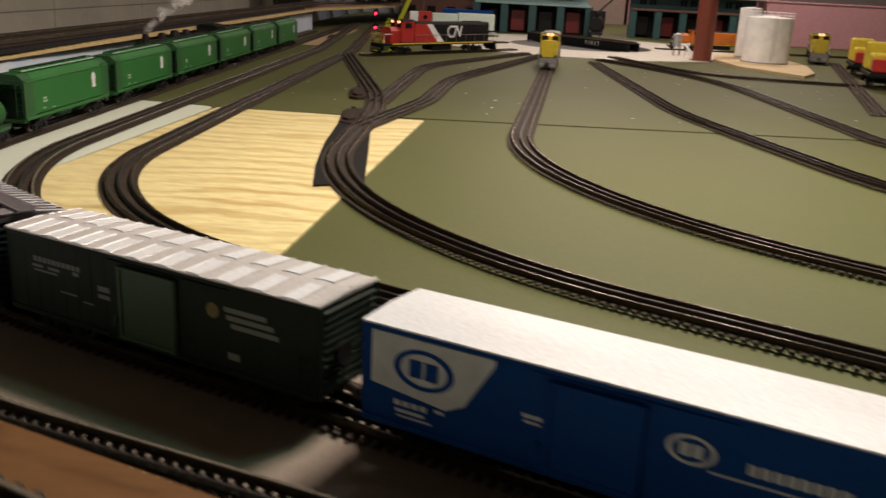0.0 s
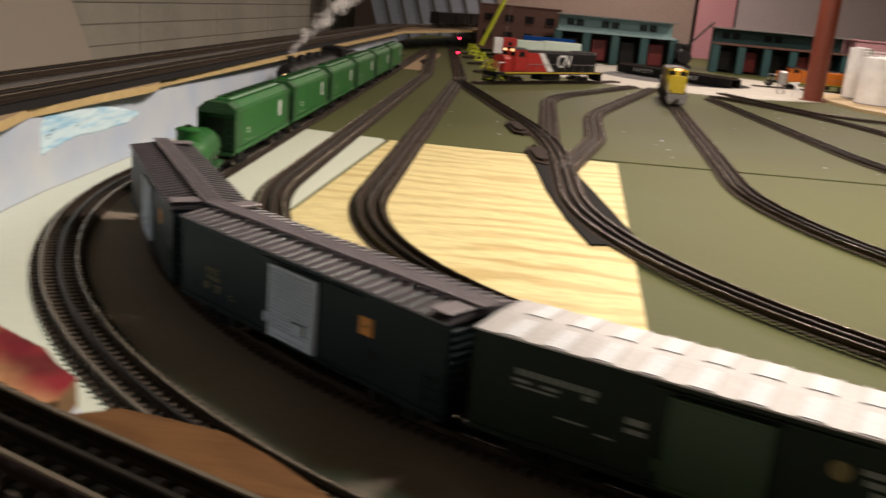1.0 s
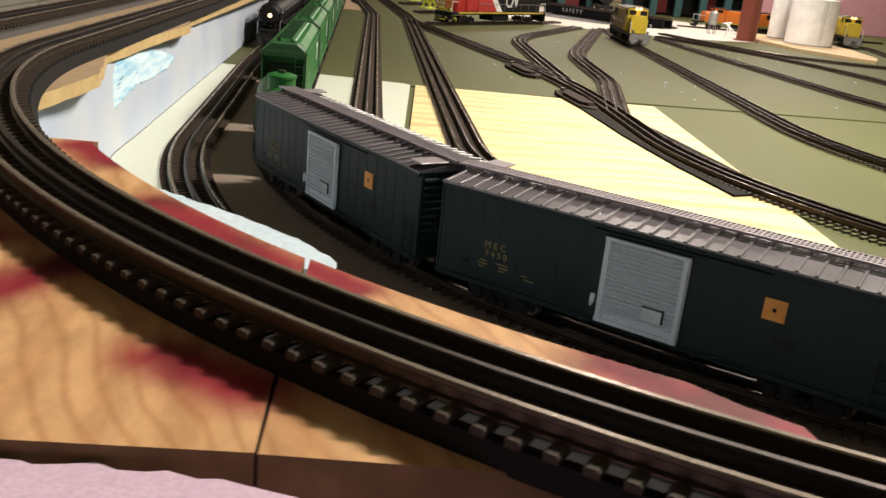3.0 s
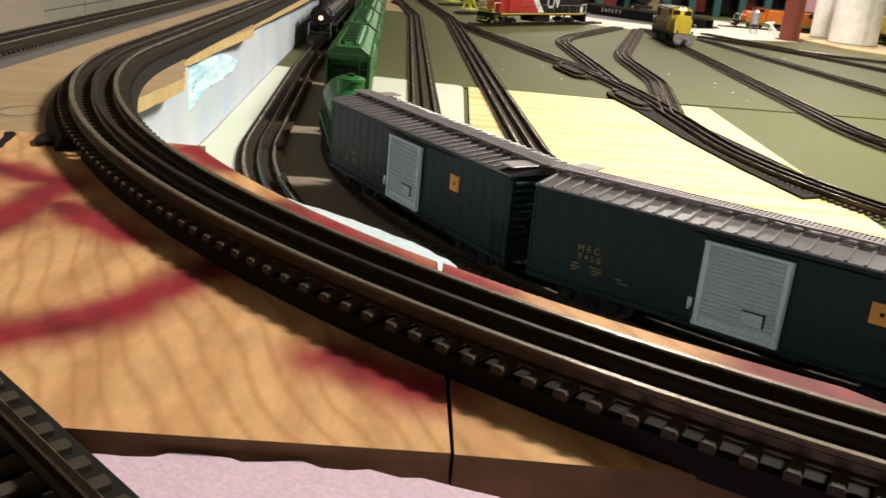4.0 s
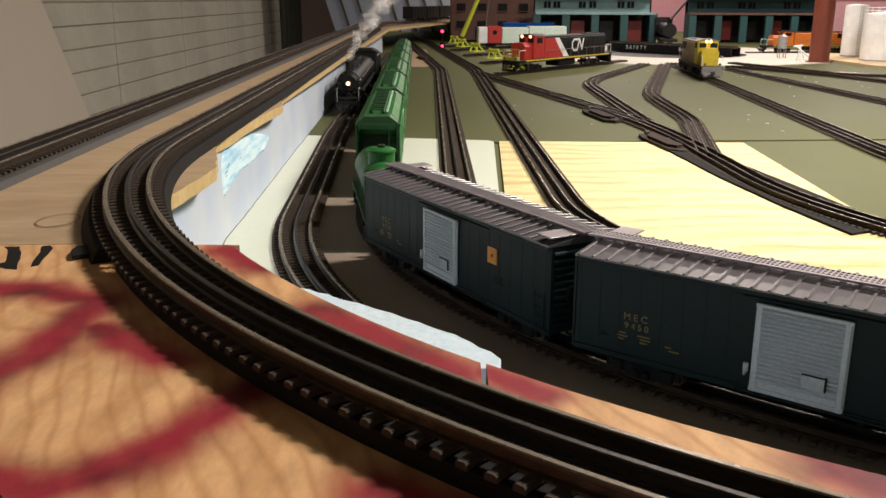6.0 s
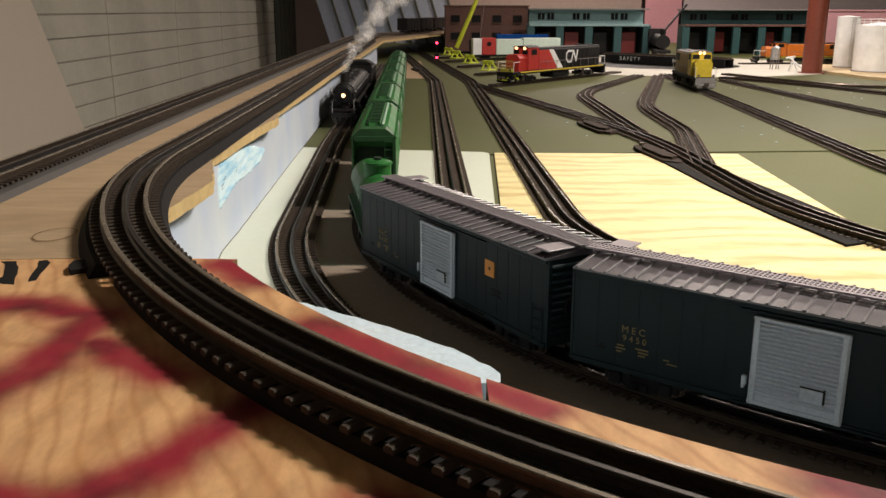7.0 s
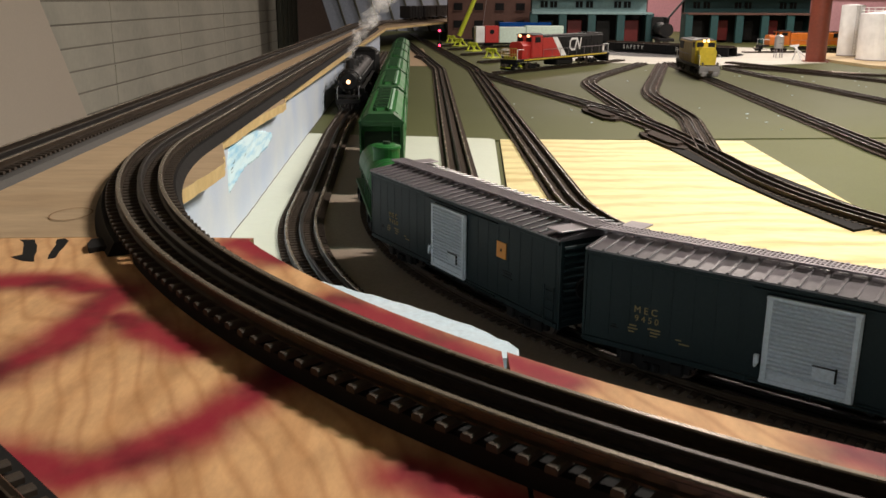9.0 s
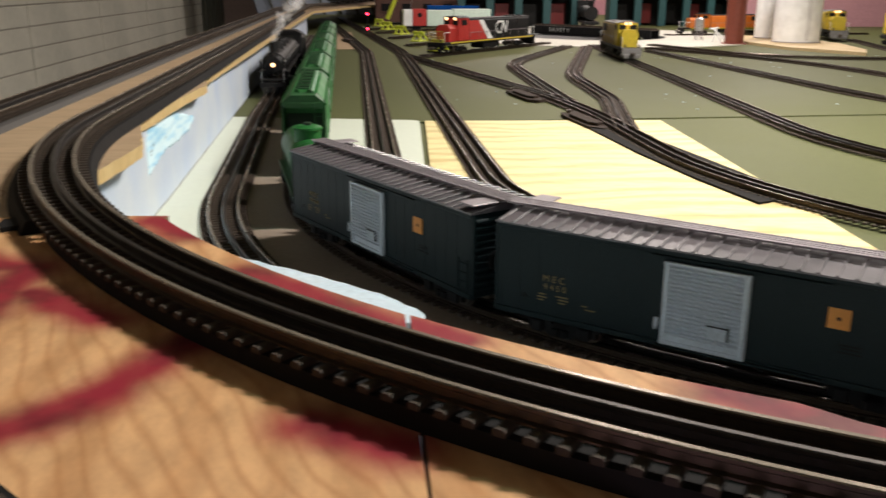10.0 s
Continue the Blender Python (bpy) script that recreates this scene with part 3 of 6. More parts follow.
prism(b, [(-0.7462, 0.8425), (-0.700, 0.8405), (-0.665, 0.8385), (-0.638, 0.835), (-0.613, 0.813), (-0.583, 0.852), (-0.5855, 0.873), (-0.600, 0.8843)] + list(reversed(arc(0.727, 227.72, 240.5, 10))), 0.0995, DECK_Z, 0, 1)
tagged(part("deck_panel", b, [M_DECK, M_PLYEDGE]), "plywood deck strip under the curve with red paint", "board", kind="structure")
b = bm_new()
edge = ragged([(-0.978, 1.182), (-0.970, 1.32), (-0.963, 1.435), (-0.980, 1.51), (-0.998, 1.575), (-0.995, 1.64), (-0.994, 1.77), (-0.987, 1.90), (-0.988, 1.935), (-1.004, 2.0), (-1.005, 2.38), (-1.008, 3.0), (-1.012, 5.2)], 0.0013, 0.014)
prism(b, edge + [(-0.75, 6.3), (-0.3, 7.2), (-0.3, 8.4), (-0.75, 8.4), (-1.255, 5.9), (-1.225, 4.5), (EDGE, 3.0), (EDGE, 1.171)], 0.0995, DECK_Z - 0.001, 0, 1)
tagged(part("deck_panel", b, [M_DECK2, M_EDGELIGHT]), "pale brown plain deck board along the wall", "board", kind="structure")
# Top and sides take dark colours that hold the strip's shade.
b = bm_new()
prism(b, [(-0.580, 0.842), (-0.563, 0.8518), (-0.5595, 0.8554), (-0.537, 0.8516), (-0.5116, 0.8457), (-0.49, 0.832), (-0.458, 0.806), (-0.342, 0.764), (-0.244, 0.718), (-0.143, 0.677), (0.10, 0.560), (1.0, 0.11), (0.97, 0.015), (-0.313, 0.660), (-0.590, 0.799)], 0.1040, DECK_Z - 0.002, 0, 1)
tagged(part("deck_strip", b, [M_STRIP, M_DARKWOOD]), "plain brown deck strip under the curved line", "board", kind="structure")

# foam and supports under the deck
b = bm_new()
prism(b, [(-0.978, 1.30), (-0.988, 1.47), (-0.9995, 1.60), (-1.0010, 1.70), (-1.0090, 1.98), (-1.022, 2.49), (-1.032, 2.9), (-1.045, 5.2), (EDGE + 0.02, 5.2), (EDGE + 0.02, 1.186), (-0.955, 1.186)], 0.0, 0.0990)
tagged(part("foam_riser", b, M_FOAMBLUE), "pale blue foam riser under the deck", "foam", kind="structure")
b = bm_new()
chord = ragged([(-0.915, 1.172), (-0.886, 1.170), (-0.8385, 1.1428), (-0.8193, 1.1255), (-0.7943, 1.1079), (-0.7708, 1.0852), (-0.7527, 1.0672), (-0.7397, 1.0495)], 0.0010, 0.006, 5)
prism(b, chord + [(-0.7355, 1.040), (-0.7362, 1.030), (-0.760, 1.028), (-0.785, 0.985), (-0.80, 0.95), (-0.90, 0.96), (EDGE + 0.02, 0.96), (EDGE + 0.02, 1.184), (-0.93, 1.184)], 0.0, 0.0945)
tagged(part("foam_riser", b, M_FOAMWHITE), "torn white and blue foam under the curve", "foam", kind="structure")
b = bm_new()
prism(b, ragged([(-0.7445, 1.001), (-0.738, 0.9985), (-0.7285, 0.991), (-0.725, 0.983)], 0.0008, 0.005, 8) + [(-0.73, 0.955), (-0.7445, 0.965)], 0.0, 0.0985)
tagged(part("foam_riser", b, M_FOAMWHITE), "small torn foam block under the curve", "foam", kind="structure")
b = bm_new()
prism(b, ragged([(-0.700, 0.944), (-0.640, 0.908), (-0.590, 0.880)], 0.001, 0.006, 8) + [(-0.575, 0.862), (-0.60, 0.835), (-0.70, 0.90)], 0.0, 0.0965)
tagged(part("foam_riser", b, M_FOAMBLUE), "pale blue foam block at the deck panel's end", "foam", kind="structure")
b = bm_new()
low2 = [(p, d) for p, d in LINE_R1 if p.x > -0.60 and p.y < 1.0]
sweep(b, low2, [(-0.020, 0.0), (-0.020, 0.1035), (0.02, 0.1035), (0.02, 0.0)], -0.0015)
tagged(part("deck_riser", b, M_DARKWOOD), "dark wooden riser under the deck strip", "riser", kind="structure")


b = bm_new()
prism(b, ragged([(-0.935, 4.22), (-0.875, 4.17), (-0.80, 4.165), (-0.775, 4.24)], 0.004, 0.05, 4) + [(-0.80, 4.62), (-0.83, 5.4), (-0.935, 5.4)], 0.0, 0.0012)
tagged(part("bare_board", b, M_DECK2), "bare tan board under the yard throat", "board", kind="structure")

b = bm_new()
# Thin dark strip added to stand for the gap between foam and table.
foot = ragged([(-0.9875, 1.47), (-0.9990, 1.60), (-1.0005, 1.70), (-1.0085, 1.98), (-1.0215, 2.49), (-1.0315, 2.9)], 0.0005, 0.02, 12)
prism(b, foot + [(x + 0.0011, y) for x, y in reversed(foot)], 0.0005, 0.0014)
tagged(part("foam_joint", b, M_GAPLINE), "dark strip for the gap along the foam riser's foot", "joint", kind="structure")


def glue_spot():
    """Torn, glue-whitened patch with gouged streaks that follows the foam face."""
    rnd = random.Random(7)

    def between(table, u):
        for (a, p), (c, q) in zip(table, table[1:]):
            if u <= c:
                return p + (q - p) * (u - a) / (c - a)
        return table[-1][1]

    low = [(0, 0.0475), (0.12, 0.052), (0.3, 0.059), (0.6, 0.055), (0.85, 0.056), (1, 0.064)]
    high = [(0, 0.084), (0.05, 0.0975), (0.3, 0.0965), (0.55, 0.093), (0.8, 0.080), (1, 0.068)]
    b = bm_new()
    nx, nz = 90, 22
    grid = {}
    for i in range(nx + 1):
        u = i / nx
        z0, z1 = between(low, u) + rnd.uniform(-0.0016, 0.0016), between(high, u) + rnd.uniform(-0.0014, 0.0014)
        for k in range(nz + 1):
            y, z = 1.602 + 0.312 * u, z0 + (z1 - z0) * k / nz
            face = -0.9995 - 0.0015 * (y - 1.60) / 0.10 if y < 1.70 else -1.0010 - 0.0080 * (y - 1.70) / 0.28
            e = min(i, nx - i, k, nz - k)
            streak = 1.6 * noise.noise(Vector((y * 22 - z * 30, z * 130 - y * 34, 3.0)))
            grid[i, k] = b.verts.new((face + (0.0012 + 0.0005 * streak + rnd.uniform(0, 0.00005) if e > 0 else -0.0002), y, z))
    for i in range(nx):
        for k in range(nz):
            b.faces.new((grid[i, k], grid[i + 1, k], grid[i + 1, k + 1], grid[i, k + 1]))
    bmesh.ops.recalc_face_normals(b, faces=list(b.faces))
    return tagged(part("torn_foam_patch", b, M_GLUE), "torn whitish patch on the blue foam riser", "foam patch")


glue_spot()

b = bm_new()
front = ragged([(-1.18, 0.838), (-0.857, 0.8385), (-0.80, 0.8405), (-0.767, 0.839), (-0.742, 0.833), (-0.723, 0.822), (-0.705, 0.805), (-0.69, 0.786)], 0.0016, 0.006, 9)
prism(b, front + [(-0.68, 0.735), (-1.18, 0.735)], 0.081, 0.108)
tagged(part("foam_slab", b, M_PINK), "pink foam slab with a crumbly edge", "foam")
b = bm_new()
prism(b, [(-1.19, 0.70), (-0.60, 0.70), (-0.60, 0.76), (-0.63, 0.86), (-0.72, 0.93), (-1.19, 0.93)], -0.018, 0.0805)
M_LAV = mottled("lavender_board", (0.46, 0.41, 0.58), (0.54, 0.49, 0.64), 30.0, 0.8)
tagged(part("lower_shelf", b, M_LAV), "greyish lavender shelf under the foam", "shelf", kind="structure")

def marker_stroke(pts, label):
    b = bm_new()
    prism(b, ragged(pts + pts[:1], 0.0006, 0.006, 4)[:-1], DECK_Z - 0.0005, DECK_Z + 0.0002)
    return tagged(part("marker_stroke", b, M_MAT), label, "paint mark", "black marks on the deck", kind="structure")


marker_stroke([(-1.026, 1.171), (-1.017, 1.1715), (-1.005, 1.145), (-0.998, 1.124), (-1.005, 1.126), (-1.015, 1.133), (-1.011, 1.139), (-1.018, 1.158)], "black brush stroke on the plywood deck")
marker_stroke([(-1.000, 1.1745), (-1.004, 1.172), (-1.002, 1.166), (-0.997, 1.146), (-0.992, 1.129), (-0.9895, 1.132), (-0.993, 1.151), (-0.996, 1.168)], "thin black brush stroke on the plywood deck")
b = bm_new()
prism(b, ragged([(-0.980, 1.162), (-0.977, 1.148), (-0.973, 1.141), (-0.969, 1.146), (-0.958, 1.146), (-0.950, 1.150), (-0.960, 1.175)], 0.0008, 0.004, 6), DECK_Z - 0.0005, DECK_Z + 0.0030)
tagged(part("mat_flap", b, M_MAT), "torn black flap of the roadbed mat", "roadbed", kind="structure")
b = bm_new()
for k in range(40):
    a0, a1 = 2 * math.pi * k / 40, 2 * math.pi * (k + 1) / 40
    b.faces.new([b.verts.new((-1.0225 + r * math.cos(a), 1.240 + 1.4 * r * math.sin(a), DECK_Z - 0.0004)) for a, r in ((a0, 0.0135), (a1, 0.0135), (a1, 0.0125), (a0, 0.0125))])
tagged(part("pencil_ring", b, M_PLYEDGE), "faint round pencil ring on the deck board", "mark", kind="structure")

b = bm_new()
mat_rt = [(p, d) for p, d in LINE_R1 if 1.138 < p.y < 5.0 and p.x < -0.9]
sweep(b, mat_rt, [(-0.0285, 0.0), (-0.0245, 0.009), (0.0255, 0.009), (0.0305, 0.0)], DECK_Z - 0.001)
tagged(part("roadbed_mat", b, M_MAT), "black roadbed mat under the raised curve", "roadbed", kind="structure")
# Added black strip: darkens below the free track and makes its shadow solid.
b = bm_new()
sweep(b, [(p, d) for p, d in LINE_R1 if p.y < 1.142 and p.x < 0.9], [(-0.0242, 0.0), (-0.0238, 0.009), (0.0198, 0.009), (0.0192, 0.0)], DECK_Z - 0.001)
tagged(part("roadbed_strip", b, M_MAT), "narrow black strip standing for shade under the curve", "roadbed", kind="structure")
b = bm_new()
sweep(b, [(p, d) for p, d in LINE_R2 if p.y < 6.5], [(-0.038, 0.0), (-0.032, 0.004), (0.032, 0.004), (0.038, 0.0)], DECK_Z - 0.001)
tagged(part("roadbed", b, M_ROADBED), "grey roadbed strip under the wall-side line", "roadbed", kind="structure")
b = bm_new()
sweep(b, LINE_R3, [(-0.032, -0.0045), (-0.030, 0.0), (0.030, 0.0), (0.032, -0.0045)], 0.1125)
tagged(part("roadbed", b, M_MAT), "grey roadbed strip under the front line", "roadbed", kind="structure")

# crumbs on the table paint
rnd = random.Random(11)
b = bm_new()
for k in range(70):
    x, y = rnd.uniform(-0.6, 1.6), rnd.uniform(2.4, 4.0)
    w, l, a = rnd.uniform(0.0012, 0.0035), rnd.uniform(0.002, 0.010), rnd.uniform(0, 3)
    box(b, x, y, 0.0007, l, w, 0.0012, 0, Matrix.Rotation(a, 4, "Z"))
tagged(part("crumb_litter", b, M_FOAMWHITE), "pale crumbs scattered on the green table", "litter", kind="stuff")

# ---- the lines ----
railway("dark three-rail track on the raised plywood curve", LINE_R1, DECK_Z + 0.008, (-1.2, 0.7, -0.55, 1.9), reach=0.89, half=0.0141, head=M_RAILGLINT)
railway("dark three-rail track along the block wall", LINE_R2, DECK_Z + 0.003, (-1.3, 1.2, -1.0, 3.6), head=M_RAILGLINT)
railway("dark three-rail track over the pink foam", LINE_R3, 0.1125, (-1.3, 0.6, -0.6, 1.3))
railway("dark three-rail track under the box cars", LINE_A, 0.001, (-0.95, 0.7, 0.3, 1.95))
railway("dark three-rail track beside the foam riser", LINE_B, 0.001, (-1.1, 0.8, -0.5, 2.9), head=M_RAILGLINT)
railway("dark three-rail track across the white panel", LINE_C, 0.001, (-0.85, 1.0, -0.1, 3.0), head=M_RAILGLINT)
railway("dark three-rail track curving over pale plywood", LINE_D, 0.0014, (-0.75, 0.9, 0.4, 2.5))
railway("dark three-rail track from the switch across green table", LINE_E, 0.0014, (-0.5, 0.8, 0.5, 2.6))
railway("dark three-rail spur to the turntable", LINE_K1, 0.0)
railway("dark three-rail spur to the turntable", LINE_K2, 0.0014)
railway("dark three-rail track under the yellow diesel", LINE_F, 0.0, (-0.2, 1.0, 0.6, 2.6))
railway("dark three-rail track over the green table", LINE_G, 0.0)
railway("dark three-rail track over the green table", LINE_H, 0.0)
railway("dark three-rail siding past the white tanks", LINE_I, 0.0)
railway("dark three-rail siding behind the white tanks", LINE_J, 0.0)
railway("dark three-rail siding under the black diesel", LINE_CN, 0.0)


# ---- rolling stock ----
M_GREENBLK = mottled("dark_green_black_paint", (0.0105, 0.0190, 0.0225), (0.0135, 0.0235, 0.0270), 14.0, 0.45, grain=500.0, bump=0.06, spec=0.14)
# Green roof greyed to pink: its light sheen is put into the base.
M_ROOFGREEN = mottled("sheen_tinted_green_roof", (0.078, 0.072, 0.081), (0.140, 0.113, 0.133), 24.0, 0.36, grain=500.0, bump=0.06, spec=0.85)
M_GALV = mottled("grey_running_board", (0.30, 0.265, 0.29), (0.23, 0.205, 0.22), 40.0, 0.45, 0.3, grain=600.0)
M_DOOR = mottled("pale_grey_door_paint", (0.54, 0.61, 0.70), (0.46, 0.53, 0.62), 26.0, 0.5, grain=500.0, bump=0.06)
M_FGREEN = mottled("forest_green_paint", (0.015, 0.025, 0.018), (0.019, 0.031, 0.022), 14.0, 0.45, grain=500.0, bump=0.06, spec=0.14)
M_FDOOR = mottled("green_door_paint", (0.025, 0.068, 0.030), (0.030, 0.078, 0.036), 14.0, 0.45, grain=500.0)
M_ROOFWHITE = mottled("pale_aluminium_roof", (0.62, 0.60, 0.60), (0.50, 0.48, 0.48), 20.0, 0.4, 0.15, grain=400.0, bump=0.06)
M_ROOFCLEAN = mottled("clean_white_roof", (0.74, 0.76, 0.80), (0.68, 0.70, 0.74), 20.0, 0.4, grain=300.0, bump=0.04)
M_BLUE = mottled("royal_blue_paint", (0.003, 0.060, 0.28), (0.004, 0.070, 0.32), 12.0, 0.55, grain=500.0, bump=0.05, spec=0.12)
M_PALEBLUE = mottled("grey_white_panel_paint", (0.70, 0.74, 0.78), (0.62, 0.66, 0.71), 12.0, 0.45)
M_BLACK = mottled("black_plastic", (0.010, 0.010, 0.011), (0.015, 0.015, 0.016), 60.0, 0.5, grain=600.0, spec=0.12)
M_STEEL = mottled("wheel_steel", (0.18, 0.15, 0.13), (0.12, 0.10, 0.09), 50.0, 0.35, 0.8)
M_ORANGE = mottled("orange_herald", (0.66, 0.26, 0.03), (0.60, 0.23, 0.03), 60.0, 0.5)
M_GOLD = mottled("dull_gold_lettering", (0.24, 0.175, 0.06), (0.19, 0.14, 0.045), 80.0, 0.5)
M_LETTER = mottled("white_lettering", (0.62, 0.64, 0.62), (0.55, 0.57, 0.55), 80.0, 0.55)
M_FADED = mottled("greyed_lettering", (0.26, 0.29, 0.27), (0.18, 0.21, 0.19), 90.0, 0.6)
M_HOPPER = mottled("bright_green_paint", (0.018, 0.122, 0.026), (0.023, 0.142, 0.032), 14.0, 0.46, grain=500.0, bump=0.05, spec=0.28)
M_HOPDARK = mottled("deep_green_paint", (0.014, 0.075, 0.020), (0.018, 0.09, 0.026), 14.0, 0.5)


def wheel_bm():
    b = bm_new()
    for s in (-1, 1):
        tube(b, (0, s * 0.0145, 0.0088), (0, s * 0.0175, 0.0088), 0.0086, n=18)
        tube(b, (0, s * 0.0135, 0.0088), (0, s * 0.0145, 0.0088), 0.0098, n=18)
    tube(b, (0, -0.021, 0.0088), (0, 0.021, 0.0088), 0.0018, n=8)
    return b


def truck(parent, x, wheelbase=0.036):
    """A two-axle truck: bolster, two cast side frames with springs and boxes, wheel sets."""
    b = bm_new()
    box(b, 0, 0, 0.011, 0.012, 0.05, 0.008, 0.001)
    t = part("truck", b, M_BLACK, parent)
    t.location = (x, 0, 0)
    for s in (-1, 1):
        b = bm_new()
        sec = [(-0.026, 0.006), (-0.026, 0.0125), (-0.015, 0.0125), (-0.008, 0.016), (0.008, 0.016), (0.015, 0.0125), (0.026, 0.0125),
               (0.026, 0.006), (0.017, 0.007), (0.008, 0.002), (-0.008, 0.002), (-0.017, 0.007)]
        lo = [b.verts.new((px, s * 0.0215, pz)) for px, pz in sec]
        hi = [b.verts.new((px, s * 0.0250, pz)) for px, pz in sec]
        n = len(sec)
        for i in range(n):
            b.faces.new((lo[i], lo[(i + 1) % n], hi[(i + 1) % n], hi[i]))
        b.faces.new(lo)
        b.faces.new(list(reversed(hi)))
        for k in (-1, 1):
            box(b, k * wheelbase / 2, s * 0.0262, 0.0088, 0.009, 0.0035, 0.009, 0.001)
            tube(b, (k * 0.0035, s * 0.0258, 0.0035), (k * 0.0035, s * 0.0258, 0.0085), 0.0026, n=8)
        bmesh.ops.recalc_face_normals(b, faces=list(b.faces))
        part("side_frame", b, M_BLACK, t)
    for k in (-1, 1):
        w = part("wheel_set", wheel_bm(), M_STEEL, t)
        w.location = (k * wheelbase / 2, 0, 0)
    return t


def coupler(parent, x, s):
    b = bm_new()
    box(b, x + s * 0.009, 0, 0.0155, 0.020, 0.006, 0.006, 0.001)
    box(b, x + s * 0.020, 0.002, 0.0155, 0.007, 0.011, 0.009, 0.0015)
    box(b, x + s * 0.024, -0.005, 0.0155, 0.006, 0.004, 0.009, 0.001)
    return part("coupler", b, M_STEEL, parent)


def ladder(parent, x, y, z0, z1, mat, along_x=True, w=0.011, rungs=6):
    b = bm_new()
    for s in (-1, 1):
        dx, dy = (s * w / 2, 0) if along_x else (0, s * w / 2)
        tube(b, (x + dx, y + dy, z0), (x + dx, y + dy, z1), 0.0005, n=6)
    for k in range(rungs):
        z = z0 + (z1 - z0) * (k + 0.5) / rungs
        d = (w / 2, 0, 0) if along_x else (0, w / 2, 0)
        tube(b, (x - d[0], y - d[1], z), (x + d[0], y + d[1], z), 0.0004, n=6)
    return part("ladder", b, mat, parent)


def bars(parent, name, rows, y, mat, label=""):
    """Unreadable writing: plain raised bars (x, z, width, height) on the face at y."""
    b = bm_new()
    s = -1 if y < 0 else 1
    for x, z, w, h in rows:
        box(b, x, y + s * 0.00015, z, w, 0.0005, h)
    return tagged(part(name, b, mat, parent, label), kind="stuff")


def box_car(label, body_mat, roof_mat, door_mat, door_w=0.054, louvred=True, ribbed_side=False, L=0.297, board=True, rib=0.0014):
    """A box car: sheathed body, ribbed roof, sliding doors, corrugated ends, trucks. Local x along, z from the rail."""
    W, Z0, Z1, ZR = 0.0325, 0.0165, 0.0812, 0.0862 if board else 0.0840
    car = tagged(empty("box_car"), label, "box car", "box cars coupled on the curve")
    b = bm_new()
    box(b, 0, 0, (Z0 + Z1) / 2, L, 2 * W, Z1 - Z0, 0.0008)
    body = part("body", b, body_mat, car)
    b = bm_new()
    n = 20
    for s in (-1, 1):
        for k in range(n + 1):
            x = -L / 2 + 0.004 + (L - 0.008) * k / n
            if abs(x) > door_w / 2 + 0.003:
                box(b, x, s * (W + 0.0002), (Z0 + Z1) / 2 - 0.001, 0.0003 if not ribbed_side else 0.002, 0.0001 if not ribbed_side else 0.0016, Z1 - Z0 - 0.003)
        box(b, 0, s * (W + 0.0007), Z0 + 0.002, L, 0.0016, 0.004, 0.0004)
        box(b, 0, s * (W + 0.0007), Z1 - 0.0015, L, 0.0016, 0.003, 0.0004)
    part("sill", b, body_mat, car)
    b = bm_new()
    prism_xz = [(-L * 0.30, Z0 + 0.001), (-L * 0.22, 0.0065), (L * 0.22, 0.0065), (L * 0.30, Z0 + 0.001)]
    first = [b.verts.new((x, -0.006, z)) for x, z in prism_xz]
    lo = [b.verts.new((x, 0.006, z)) for x, z in prism_xz]
    b.faces.new(first)
    b.faces.new(list(reversed(lo)))
    for k in range(4):
        b.faces.new((first[k], lo[k], lo[(k + 1) % 4], first[(k + 1) % 4]))
    bmesh.ops.recalc_face_normals(b, faces=list(b.faces))
    part("centre_sill", b, M_BLACK, car)
    b = bm_new()
    extrude_x(b, [(-W - 0.0018, Z1), (-W - 0.0018, Z1 + 0.0012), (-0.004, ZR), (0.004, ZR), (W + 0.0018, Z1 + 0.0012), (W + 0.0018, Z1)], -L / 2 - 0.001, L / 2 + 0.001)
    roof = part("roof", b, roof_mat, car)
    nr = 28 if board else n + 1
    for k in range(nr + 1 if rib else 0):
        b = bm_new()
        x = -L / 2 + 0.002 + (L - 0.004) * k / nr
        for s in (-1, 1):
            sl = math.atan2(ZR - Z1 - 0.0012, W - 0.0022)
            box(b, x, s * (W + 0.0058) / 2, (ZR + Z1 + 0.0012) / 2 + 0.0006, 0.0020, W - 0.0005, rib, 0.0003, Matrix.Rotation(-s * sl, 4, "X"))
        part("roof_rib", b, roof_mat, roof)
    if board:
        b = bm_new()
        for yy in (-0.0076, 0.0076):
            box(b, 0, yy, ZR + 0.0034, L + 0.012, 0.0012, 0.0014)
        for yy in (-0.0042, 0, 0.0042):
            box(b, 0, yy, ZR + 0.0032, L + 0.012, 0.0022, 0.0008)
        for k in range(104):
            box(b, -L / 2 - 0.005 + (L + 0.010) * k / 103, 0, ZR + 0.0036, 0.0010, 0.0160, 0.0010)
        for k in range(15):
            box(b, -L / 2 + L * k / 14, 0, ZR + 0.0018, 0.0014, 0.015, 0.0022)
        for s in (-1, 1):
            box(b, s * (L / 2 - 0.008), -s * 0.02, ZR + 0.0014, 0.017, 0.026, 0.0012, 0.0003)
        part("running_board", b, M_GALV, car, "grey running board along the roof")
    for s in (-1, 1):
        b = bm_new()
        box(b, 0, s * (W + 0.0014), 0.0468, door_w, 0.0022, 0.0550, 0.0005)
        d = part("door", b, door_mat, car, "pale grey louvred sliding door" if louvred else "")
        b = bm_new()
        for e in (-1, 1):
            box(b, e * (door_w / 2 - 0.0025), s * (W + 0.0029), 0.0468, 0.0036, 0.0016, 0.0550, 0.0004)
